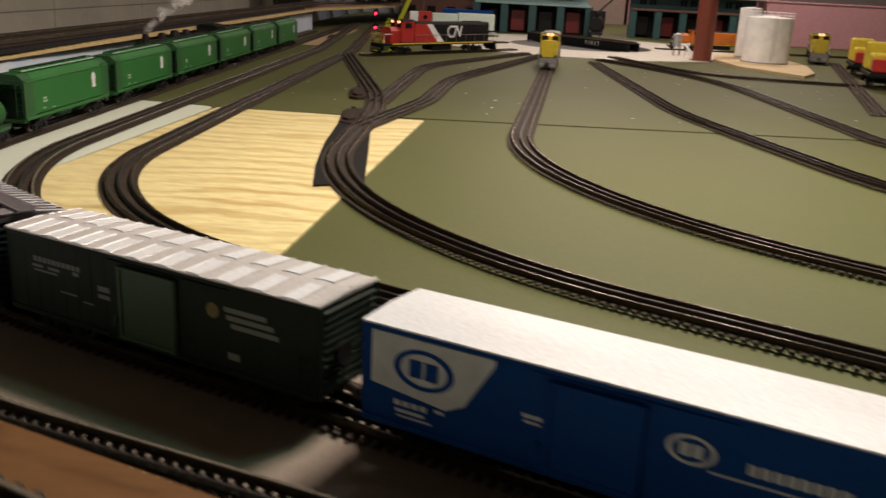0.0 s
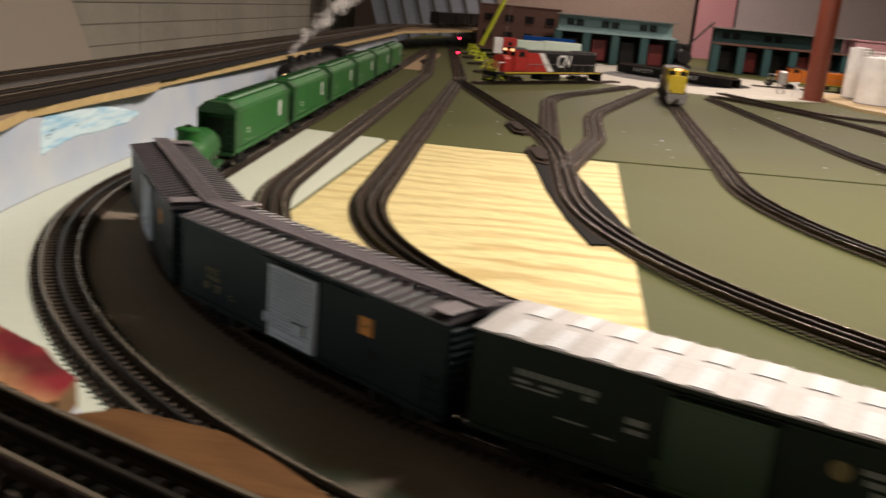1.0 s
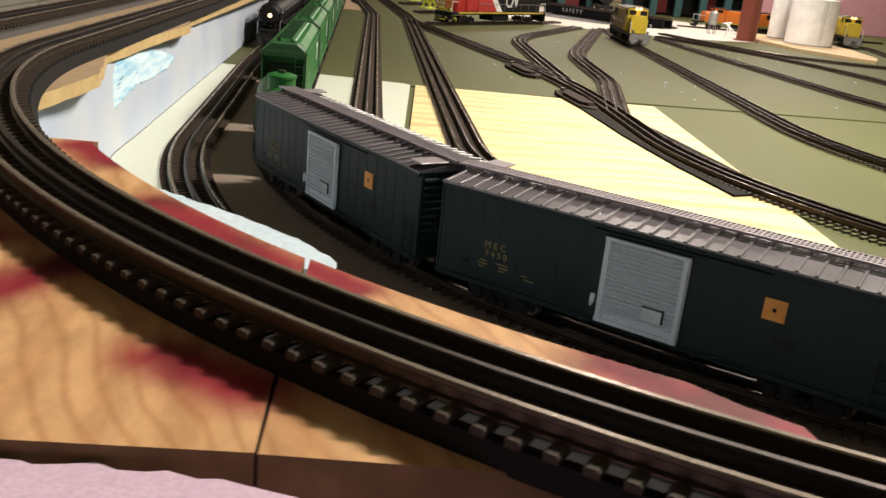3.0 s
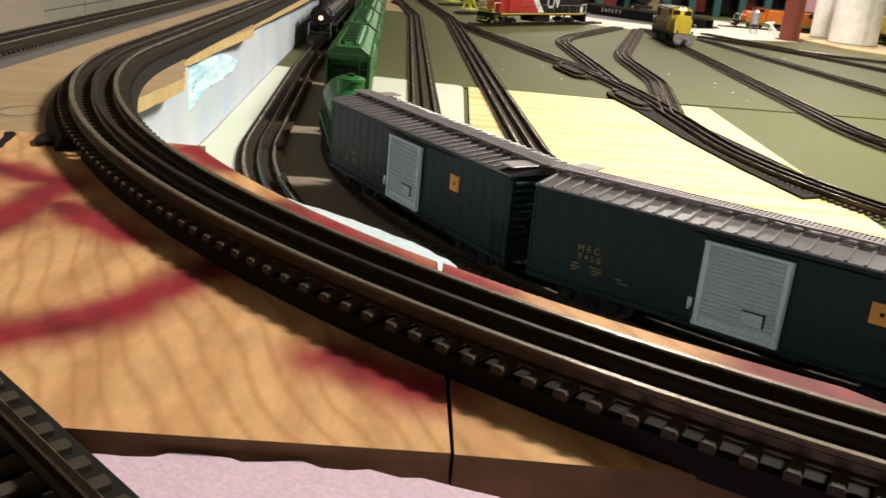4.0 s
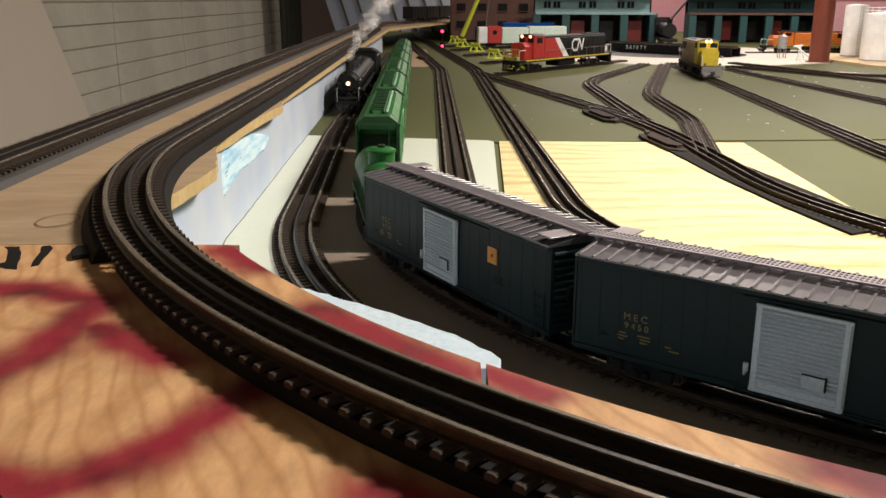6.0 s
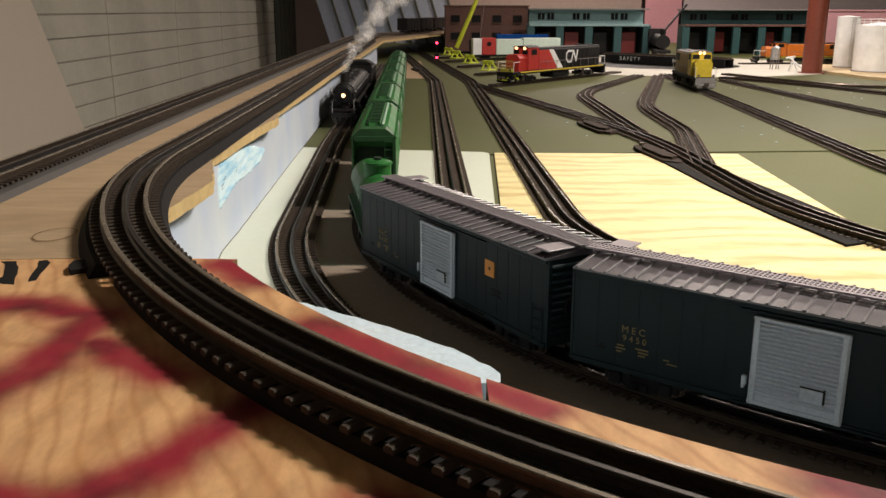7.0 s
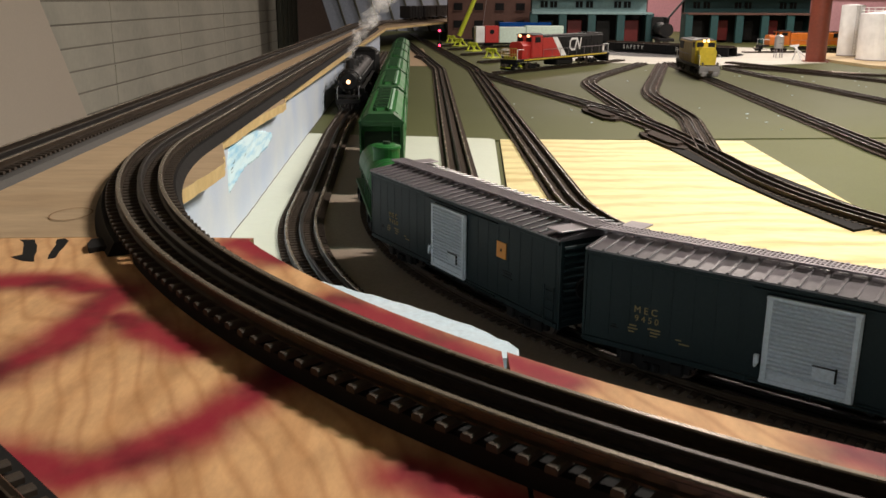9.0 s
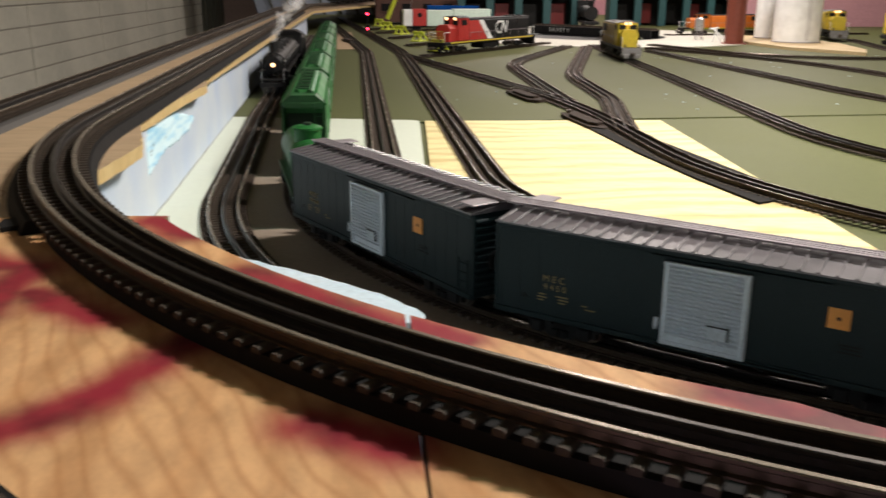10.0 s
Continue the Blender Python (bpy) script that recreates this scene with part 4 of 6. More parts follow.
        box(b, 0, s * (W + 0.0029), 0.0735, door_w, 0.0014, 0.0022, 0.0004)
        box(b, 0, s * (W + 0.0029), 0.0208, door_w, 0.0014, 0.0028, 0.0004)
        part("door_frame", b, door_mat, d)
        if louvred:
            for k in range(17):
                b = bm_new()
                box(b, 0, s * (W + 0.0029), 0.0268 + 0.00272 * k, door_w - 0.008, 0.0030, 0.0013, 0.0002, Matrix.Rotation(s * radians(38), 4, "X"))
                part("louvre", b, door_mat, d)
            b = bm_new()
            box(b, 0.010, s * (W + 0.0036), 0.034, 0.014, 0.0012, 0.0075, 0.0003)
            part("placard_board", b, door_mat, d)
            b = bm_new()
            box(b, 0.0166, s * (W + 0.0040), 0.0345, 0.0012, 0.0012, 0.009)
            box(b, 0.010, s * (W + 0.0040), 0.0382, 0.014, 0.0012, 0.0009)
            part("placard_edge", b, M_BLACK, d)
        b = bm_new()
        box(b, -door_w / 2 - 0.0026, s * (W + 0.003), 0.0335, 0.003, 0.0024, 0.006, 0.0004)
        box(b, -door_w / 2 - 0.0030, s * (W + 0.003), 0.0305, 0.0016, 0.003, 0.004, 0.0004)
        part("latch", b, door_mat, d)
        b = bm_new()
        for z in (0.0186,):
            box(b, 0.018, s * (W + 0.0022), z, door_w * 2.0, 0.0032, 0.0013, 0.0003)
        part("lower_door_track", b, body_mat, car)
        b = bm_new()
        box(b, 0.018, s * (W + 0.0012), 0.0772, door_w * 2.0, 0.0016, 0.0010, 0.0003)
        part("upper_door_track", b, body_mat, car)
        ladder(car, -s * (L / 2 - 0.009), s * (W + 0.0016), Z0 + 0.002, Z0 + 0.03, body_mat, rungs=4)
        b = bm_new()
        box(b, s * (L / 2 + 0.0008), W - 0.0012, (Z0 + Z1) / 2, 0.0016, 0.0024, Z1 - Z0)
        end = part("end_post", b, body_mat, car)
        b = bm_new()
        box(b, s * (L / 2 + 0.0008), -W + 0.0012, (Z0 + Z1) / 2, 0.0016, 0.0024, Z1 - Z0)
        part("end_post", b, body_mat, car)
        for k in range(11):
            b = bm_new()
            z = Z0 + 0.007 + 0.0052 * k
            tube(b, (s * (L / 2 + 0.0006), -W + 0.003, z), (s * (L / 2 + 0.0006), W - 0.003, z), 0.0017, n=8)
            part("end_rib", b, body_mat, end)
        ladder(car, s * (L / 2 + 0.004), s * 0.022, Z0 + 0.004, Z1 - 0.004, body_mat, False)
        b = bm_new()
        tube(b, (s * (L / 2 + 0.003), -s * 0.012, 0.045), (s * (L / 2 + 0.0055), -s * 0.012, 0.045), 0.008, n=18)
        tube(b, (s * (L / 2 + 0.004), -s * 0.012, 0.018), (s * (L / 2 + 0.004), -s * 0.012, 0.045), 0.0006, n=6)
        part("brake_wheel", b, M_BLACK, car)
        truck(car, s * (L / 2 - 0.048))
        coupler(car, s * L / 2, s)
    b = bm_new()
    box(b, 0, 0, 0.0145, L - 0.004, 0.012, 0.006)
    for k in range(-3, 4):
        box(b, k * 0.036, 0, 0.0145, 0.004, 0.058, 0.004)
    box(b, 0.02, 0.014, 0.010, 0.03, 0.012, 0.010, 0.002)
    part("underframe", b, M_BLACK, car)
    return car


def on_line(car, rt, s, z, flip=False):
    """Stands a car on a line, its middle s metres along; its ends' trucks follow the curve."""
    p, d = at_length(rt, s)
    a, _ = at_length(rt, s - 0.095)
    c, _ = at_length(rt, s + 0.095)
    e = (c - a).normalized()
    mid = (a + c) / 2 * 0.7 + p * 0.3
    car.matrix_basis = Matrix.Translation((mid.x, mid.y, z)) @ Matrix.Rotation(math.atan2(e.y, e.x) + (math.pi if flip else 0), 4, "Z")
    return car


W = 0.0325
S_MEC = nearest_length(LINE_A, -0.552, 1.152)
PITCH = 0.327
maine = box_car("dark green box car with pale grey louvred door", M_GREENBLK, M_ROOFGREEN, M_DOOR)
b = letters("M E C", 0.0066)
bmesh.ops.translate(b, verts=b.verts, vec=(-0.104, -W - 0.0002, 0.0465))
part("lettering", b, M_GOLD, maine, "dull gold lettering")
b = letters("9 4 5 0", 0.0060)
bmesh.ops.translate(b, verts=b.verts, vec=(-0.103, -W - 0.0002, 0.0405))
part("lettering", b, M_GOLD, maine, "dull gold lettering")
bars(maine, "small_print", [(x - 0.0105, z, w, h) for x, z, w, h in ((-0.102, 0.0350, 0.005, 0.0008), (-0.087, 0.0350, 0.009, 0.0008), (-0.102, 0.0328, 0.007, 0.0008),
                            (-0.086, 0.0328, 0.007, 0.0008), (-0.103, 0.0306, 0.004, 0.0008), (-0.087, 0.0306, 0.005, 0.0008), (-0.070, 0.0320, 0.004, 0.0007), (-0.066, 0.0298, 0.007, 0.0007))], -W, M_GOLD)
bars(maine, "small_print", [(-0.126, 0.0305, 0.006, 0.0008), (-0.126, 0.0322, 0.003, 0.0014), (0.085, 0.0420, 0.012, 0.0010), (0.085, 0.0400, 0.010, 0.0010),
                            (0.085, 0.0375, 0.013, 0.0010)], -W, M_BLACK)
b = bm_new()
box(b, 0.077, -W - 0.0004, 0.0575, 0.0125, 0.0007, 0.0125)
h = part("herald", b, M_ORANGE, maine, "small orange square herald")
b = bm_new()
tube(b, (0.077, -W - 0.0009, 0.0575), (0.077, -W - 0.0006, 0.0575), 0.0013, n=10)
part("emblem", b, M_BLACK, h)
on_line(maine, LINE_A, S_MEC + 0.010, TOP + 0.001)
second = copy_thing(maine, Matrix())
on_line(second, LINE_A, S_MEC - PITCH + 0.030, TOP + 0.001)
tagged(second, "dark green box car coupled ahead of the tank car")
forest = box_car("forest green box car with pale ribbed roof", M_FGREEN, M_ROOFWHITE, M_FDOOR, 0.056, False, False, board=False, rib=0.0007)
bars(forest, "lettering", [(-0.118 + 0.0052 * k, 0.062, 0.0038, 0.004) for k in range(10)] + [(-0.116, 0.0565, 0.012, 0.002), (-0.098, 0.0565, 0.012, 0.002), (-0.107, 0.053, 0.026, 0.0014),
                           (-0.074, 0.0575, 0.006, 0.003), (-0.083, 0.0405, 0.018, 0.0012), (-0.062, 0.0375, 0.010, 0.0012), (-0.045, 0.052, 0.012, 0.004), (-0.045, 0.046, 0.012, 0.003)], -W, M_FADED)
bars(forest, "slogan", [(0.088, 0.063, 0.036, 0.0034), (0.092, 0.0575, 0.040, 0.0034), (0.096, 0.052, 0.040, 0.0034), (0.078, 0.030, 0.010, 0.005), (0.0, 0.047, 0.012, 0.002)], -W, M_FADED)
b = bm_new()
tube(b, (0.060, -W - 0.0006, 0.060), (0.060, -W, 0.060), 0.0055, n=18)
part("emblem", b, M_GOLD, forest)
for k in range(1, 20, 2):
    x0 = -0.1465 + 0.293 * k / 21
    b = bm_new()
    for s in (-1, 1):
        box(b, x0 + 0.007, s * (W + 0.0058) / 2, 0.0836, 0.0118, W - 0.0045, 0.0006, 0.0001, Matrix.Rotation(-s * math.atan2(0.0016, W - 0.0022), 4, "X"))
    part("roof_panel", b, M_ROOFCLEAN, forest, "bright unpainted roof panel")
on_line(forest, LINE_A, S_MEC + PITCH - 0.013, TOP + 0.001)
blue = box_car("royal blue box car with white roof and panel", M_BLUE, M_ROOFCLEAN, M_BLUE, 0.056, False, False, board=False, rib=0.0)
b = bm_new()
z0, z1, x0 = 0.0375, 0.0775, -0.1425
for pts in ([(x0, z0 + 0.006), (x0 + 0.052, z0), (x0 + 0.064, z0 + 0.006), (x0 + 0.082, z1 - 0.004), (x0 + 0.082, z1), (x0, z1)],):
    lo = [b.verts.new((x, -W - 0.0012, z)) for x, z in pts]
    hi = [b.verts.new((x, -W, z)) for x, z in pts]
    b.faces.new(lo)
    for i in range(len(pts)):
        b.faces.new((lo[i], lo[(i + 1) % len(pts)], hi[(i + 1) % len(pts)], hi[i]))
bmesh.ops.recalc_face_normals(b, faces=list(b.faces))
panel = part("white_panel_paint", b, M_PALEBLUE, blue, "pale grey-white painted panel")


def ring_mark(parent, x, z, rx, rz, mat, y=-0.0341):
    """An oval ring with two plain shapes in it."""
    b = bm_new()
    n = 36
    for k in range(n):
        a0, a1 = 2 * math.pi * k / n, 2 * math.pi * (k + 1) / n
        q = [b.verts.new((x + rx * f * math.cos(a), y, z + rz * f * math.sin(a))) for a, f in ((a0, 1), (a1, 1), (a1, 0.78), (a0, 0.78))]
        b.faces.new(q)
    box(b, x - rx * 0.26, y, z, rx * 0.42, 0.0004, rz * 0.85)
    box(b, x + rx * 0.26, y, z, rx * 0.42, 0.0004, rz * 0.85)
    bmesh.ops.recalc_face_normals(b, faces=list(b.faces))
    return part("emblem", b, mat, parent)


ring_mark(panel, -0.1060, 0.0590, 0.0205, 0.0130, M_BLUE)
ring_mark(blue, 0.052, 0.0565, 0.013, 0.0085, M_PALEBLUE, -0.0331)
bars(blue, "slogan", [(0.083 + 0.0062 * k, 0.0545, 0.0046, 0.0060) for k in range(8)] + [(0.092, 0.047, 0.060, 0.0012)], -W, M_PALEBLUE)
bars(blue, "lettering", [(-0.124 + 0.006 * k, 0.0335, 0.0045, 0.0034) for k in range(4)] + [(-0.115, 0.0285, 0.020, 0.002), (-0.112, 0.025, 0.024, 0.0012), (-0.095, 0.0345, 0.006, 0.002),
                         (-0.036, 0.049, 0.012, 0.0024), (-0.036, 0.0455, 0.010, 0.0016), (0.012, 0.045, 0.014, 0.003), (0.012, 0.041, 0.014, 0.0016)], -W, M_PALEBLUE)
on_line(blue, LINE_A, S_MEC + 2 * PITCH - 0.009, TOP + 0.001)


def hopper_car(label):
    """A covered hopper: smooth rounded body, central row of hatch clamps, dark recessed ends, bay chutes."""
    L, H = 0.338, 0.0288
    car = tagged(empty("hopper_car"), label, "hopper car", "green hopper cars")
    b = bm_new()
    sec = [(-H + 0.005, 0.024), (-H, 0.031), (-H, 0.074), (-H + 0.0025, 0.081), (-0.018, 0.0875), (0.018, 0.0875), (H - 0.0025, 0.081), (H, 0.074), (H, 0.031), (H - 0.005, 0.024)]
    extrude_x(b, sec, -L / 2 + 0.032, L / 2 - 0.032)
    part("body", b, M_HOPPER, car)
    for s in (-1, 1):
        b = bm_new()
        box(b, 0, s * (H + 0.0004), 0.0775, L - 0.010, 0.0016, 0.0026, 0.0004)
        part("top_rail", b, M_HOPPER, car)
        b = bm_new()
        box(b, 0, s * (H - 0.0005), 0.0255, L - 0.004, 0.003, 0.005, 0.0006)
        part("side_sill", b, M_HOPPER, car)
        # Ends in darker greens: shade of recess and car gap put into colour.
        b = bm_new()
        sec2 = [(-H + 0.0025, 0.081), (-0.016, 0.0880), (0.017, 0.0880), (H - 0.0025, 0.081), (H - 0.0025, 0.079), (-H + 0.0025, 0.079)]
        extrude_x(b, sec2, s * (L / 2 - 0.0330), s * (L / 2))
        part("end_roof", b, M_HOPDARK, car)
        b = bm_new()
        for e in (-1, 1):
            box(b, s * (L / 2 - 0.0160), e * (H - 0.001), 0.052, 0.032, 0.0020, 0.056)
        box(b, s * (L / 2 - 0.006), 0, 0.022, 0.014, 0.052, 0.006, 0.0006)
        box(b, s * (L / 2 - 0.0004), 0, 0.0770, 0.0016, 2 * H - 0.006, 0.0060, 0.0004)
        part("end_frame", b, M_HOPDARK, car, "deep green end frame")
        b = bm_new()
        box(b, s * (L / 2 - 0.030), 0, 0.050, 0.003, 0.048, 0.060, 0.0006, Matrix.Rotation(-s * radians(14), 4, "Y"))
        part("slope_sheet", b, M_HOPEND, car, "recessed green end sheet with shade in its colour")
        ladder(car, s * (L / 2 + 0.0005), s * 0.020, 0.024, 0.078, M_HOPDARK, False)
        truck(car, s * (L / 2 - 0.050))
        coupler(car, s * L / 2, s)
        b = bm_new()
        box(b, 0, s * 0.0075, 0.0895, L - 0.06, 0.0014, 0.0040, 0.0004)
        part("hatch_coaming", b, M_HOPPER, car)
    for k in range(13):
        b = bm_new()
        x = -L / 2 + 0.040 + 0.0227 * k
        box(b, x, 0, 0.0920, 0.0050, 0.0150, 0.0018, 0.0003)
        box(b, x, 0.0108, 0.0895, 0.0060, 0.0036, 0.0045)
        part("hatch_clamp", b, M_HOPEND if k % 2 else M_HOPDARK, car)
    # Roof walk kept pale: light reflected beside the hatch is put into colour.
    b = bm_new()
    box(b, 0, -0.0115, 0.0900, L - 0.055, 0.0032, 0.0016, 0.0004)
    part("roof_walk", b, M_PALEGREEN, car, "roof walk in pale green for reflected light")
    for k in (-1, 0, 1):
        b = bm_new()
        bmesh.ops.create_cone(b, cap_ends=True, segments=4, radius1=0.016, radius2=0.046, depth=0.018,
                              matrix=Matrix.Translation((k * 0.082, 0, 0.016)) @ Matrix.Diagonal((0.95, 0.78, 1, 1)) @ Matrix.Rotation(radians(45), 4, "Z"))
        part("bay_chute", b, M_HOPDARK, car)
    for s in (-1, 1):
        b = bm_new()
        tube(b, (-s * 0.098, s * H, 0.062), (-s * 0.098, s * (H + 0.0007), 0.062), 0.0085, n=20)
        box(b, -s * 0.098, s * (H + 0.0004), 0.054, 0.014, 0.0007, 0.014)
        part("emblem", b, M_LETTER, car, "white rounded emblem")
        bars(car, "lettering", [(s * 0.100, 0.050, 0.012, 0.0028), (s * 0.100, 0.0455, 0.015, 0.0028), (s * 0.104, 0.036, 0.010, 0.002), (s * 0.07, 0.034, 0.010, 0.0014)], s * H, M_HOPLETTER)
    return car


M_PALEGREEN = mottled("reflected_light_green", (0.30, 0.44, 0.34), (0.22, 0.36, 0.26), 30.0, 0.5)
# Near-black green for clamps and valve, and for shade in the end recess.
M_HOPEND = mottled("blackish_paint_and_shade", (0.006, 0.028, 0.009), (0.009, 0.036, 0.012), 14.0, 0.6)
M_HOPLETTER = mottled("faded_pale_lettering", (0.30, 0.42, 0.30), (0.22, 0.34, 0.22), 60.0, 0.6)
first = hopper_car("bright green covered hopper car in a row")
for piece in first.children:
    for v in piece.data.vertices if piece.name.split(".")[0] not in ("truck", "coupler") else ():
        if v.co.z > 0.03:
            v.co.z += (v.co.z - 0.03) * 0.17
S_HOP = nearest_length(LINE_A, -0.842, 1.981)
for k in range(6):
    c = first if k == 0 else copy_thing(first, Matrix())
    on_line(c, LINE_A, S_HOP - 0.379 * k, TOP + 0.001, True)


def tank_car():
    L, R, Z = 0.222, 0.0245, 0.044
    car = tagged(empty("tank_car"), "short green tank car with a round dome", "tank car")
    b = bm_new()
    tube(b, (-L / 2 + 0.012, 0, Z), (L / 2 - 0.012, 0, Z), R, n=28)
    for s in (-1, 1):
        ball(b, (s * (L / 2 - 0.012), 0, Z), R, 0.36, 1, 1, 20, 12)
    part("tank", b, M_HOPPER, car, smooth=True)
    b = bm_new()
    tube(b, (0.0, 0, Z + 0.016), (0.0, 0, Z + 0.034), 0.0155, n=24)
    tube(b, (0.0, 0, Z + 0.034), (0.0, 0, Z + 0.0365), 0.0170, 0.0165, n=24)
    tube(b, (0.0, 0, Z + 0.0365), (0.0, 0, Z + 0.0385), 0.0150, 0.011, n=24)
    dome = part("dome", b, M_HOPPER, car)
    b = bm_new()
    tube(b, (0.0, 0, Z + 0.038), (0.0, 0, Z + 0.0415), 0.0045, n=10)
    tube(b, (0.008, 0, Z + 0.038), (0.008, 0, Z + 0.0405), 0.002, n=8)
    part("valve", b, M_HOPEND, dome)
    b = bm_new()
    box(b, 0, 0, 0.0175, L, 0.026, 0.005, 0.001)
    for s in (-1, 1):
        box(b, 0, s * 0.022, 0.021, L - 0.01, 0.012, 0.004)
        for k in (-1, 1):
            box(b, k * 0.04, s * 0.015, 0.025, 0.006, 0.012, 0.012)
    part("frame", b, M_HOPDARK, car)
    for s in (-1, 1):
        b = bm_new()
        tube(b, (-L / 2 + 0.006, s * 0.025, 0.043), (L / 2 - 0.006, s * 0.025, 0.043), 0.0006, n=6)
        for k in range(-2, 3):
            tube(b, (k * 0.027, s * 0.025, 0.023), (k * 0.027, s * 0.025, 0.043), 0.0005, n=6)
        part("hand_rail", b, M_HOPDARK, car)
    for k in (-1, 1):
        b = bm_new()
        tube(b, (k * 0.035 - 0.002, 0, Z), (k * 0.035 + 0.002, 0, Z), R + 0.0004, n=28, caps=False)
        part("band", b, M_HOPDARK, car)
    bars(car, "lettering", [(-0.03 + 0.006 * k, Z, 0.0042, 0.004) for k in range(5)], R - 0.0003, M_HOPLETTER)
    for s in (-1, 1):
        truck(car, s * 0.074)
        coupler(car, s * L / 2, s)
    return car


on_line(tank_car(), LINE_A, nearest_length(LINE_A, -0.838, 1.659), TOP + 0.001, True)


# ---- the steam locomotive ----
M_LOCO = mottled("sooty_black", (0.006, 0.006, 0.007), (0.014, 0.013, 0.013), 40.0, 0.5, 0.0, grain=300.0, spec=0.3)
M_LAMP = material("lit_headlight", (1, 0.85, 0.6))
M_LAMP.node_tree.nodes["Principled BSDF"].inputs["Emission Color"].default_value = (1.0, 0.50, 0.22, 1)
M_LAMP.node_tree.nodes["Principled BSDF"].inputs["Emission Strength"].default_value = 4.0
M_SILVER = mottled("bright_metal", (0.55, 0.55, 0.56), (0.45, 0.45, 0.46), 40.0, 0.3, 0.7)


def steam_engine():
    e = tagged(empty("steam_locomotive"), "sooty black steam locomotive with lit headlight", "locomotive")
    b = bm_new()
    tube(b, (-0.30, 0, 0.062), (0.20, 0, 0.062), 0.027, 0.025, n=28)
    boiler = part("boiler", b, M_LOCO, e, smooth=False)
    for k in range(6):
        b = bm_new()
        tube(b, (-0.26 + 0.085 * k, 0, 0.062), (-0.257 + 0.085 * k, 0, 0.062), 0.0276, n=28, caps=False)
        part("boiler_band", b, M_LOCO, boiler)
    b = bm_new()
    tube(b, (0.20, 0, 0.062), (0.255, 0, 0.062), 0.0265, n=28)
    tube(b, (0.255, 0, 0.062), (0.262, 0, 0.062), 0.0245, 0.017, n=28)
    sb = part("smokebox", b, M_LOCO, e)
    b = bm_new()
    for k in range(12):
        a = 2 * math.pi * k / 12
        tube(b, (0.255, 0.0228 * math.cos(a), 0.062 + 0.0228 * math.sin(a)), (0.259, 0.0228 * math.cos(a), 0.062 + 0.0228 * math.sin(a)), 0.0014, n=6)
    tagged(part("clamp_ring", b, M_STEEL, sb), kind="stuff")
    b = bm_new()
    tube(b, (0.258, 0, 0.062), (0.274, 0, 0.062), 0.0075, 0.0085, n=18)
    hl = part("headlight", b, M_LOCO, e)
    b = bm_new()
    tube(b, (0.2735, 0, 0.062), (0.2750, 0, 0.062), 0.0046, n=18)
    part("lens", b, M_LAMP, hl, "glowing warm lens")
    for x, r, h in ((0.225, 0.009, 0.020), (0.10, 0.012, 0.012), (0.0, 0.013, 0.013), (-0.10, 0.012, 0.010)):
        b = bm_new()
        tube(b, (x, 0, 0.084), (x, 0, 0.087 + h), r * 1.1, r * 0.9, n=18)
        if r > 0.01:
            ball(b, (x, 0, 0.087 + h), r * 0.9, 1, 1, 0.4)
        part("smokestack" if r < 0.01 else "dome", b, M_LOCO, e)
    for s in (-1, 1):
        b = bm_new()
        box(b, 0.0, s * 0.030, 0.046, 0.52, 0.008, 0.002, 0.0004)
        part("running_board", b, M_LOCO, e)
        b = bm_new()
        tube(b, (-0.25, s * 0.030, 0.074), (0.24, s * 0.030, 0.074), 0.0008, n=6)
        part("hand_rail", b, M_SILVER, e)
        for x in (0.195, -0.03):
            b = bm_new()
            tube(b, (x - 0.020, s * 0.026, 0.022), (x + 0.020, s * 0.026, 0.022), 0.0115, n=16)
            tube(b, (x - 0.020, s * 0.025, 0.038), (x + 0.020, s * 0.025, 0.038), 0.007, n=14)
            part("cylinder", b, M_LOCO, e)
        for x in (0.140, 0.105, 0.070, 0.035, -0.085, -0.120, -0.155, -0.190):
            b = bm_new()
            tube(b, (x, s * 0.0145, 0.0165), (x, s * 0.0180, 0.0165), 0.0165, n=22)
            tube(b, (x, s * 0.0180, 0.0165), (x, s * 0.0200, 0.0165), 0.0035, n=10)
            part("driving_wheel", b, M_STEEL, e)
        for x0, x1 in ((0.035, 0.140), (-0.190, -0.085)):
            b = bm_new()
            box(b, (x0 + x1) / 2, s * 0.0215, 0.0125, x1 - x0 + 0.01, 0.0022, 0.004, 0.0005)
            part("side_rod", b, M_SILVER, e)
        for x in (0.235, 0.205):
            b = bm_new()
            tube(b, (x, s * 0.0145, 0.009), (x, s * 0.0175, 0.009), 0.009, n=16)
            part("pilot_wheel", b, M_STEEL, e)
        b = bm_new()
        tube(b, (0.290, s * 0.024, 0.050), (0.245, s * 0.024, 0.052), 0.0008, n=6)
        tube(b, (0.290, s * 0.024, 0.018), (0.290, s * 0.024, 0.050), 0.0008, n=6)
        part("grab_iron", b, M_SILVER, e)
        b = bm_new()
        ball(b, (0.264, s * 0.0265, 0.070), 0.0026)
        part("marker_lamp", b, M_SILVER, e)
    b = bm_new()
    box(b, 0.285, 0, 0.020, 0.012, 0.056, 0.010, 0.001)
    box(b, 0.272, 0, 0.030, 0.036, 0.054, 0.003, 0.0005)
    for k in range(9):
        y = -0.026 + 0.0065 * k
        tube(b, (0.290, y, 0.016), (0.302 - abs(y) * 0.4, y * 0.75, 0.003), 0.0013, n=6)
    part("pilot", b, M_LOCO, e)
    b = bm_new()
    box(b, -0.335, 0, 0.066, 0.075, 0.066, 0.066, 0.002)
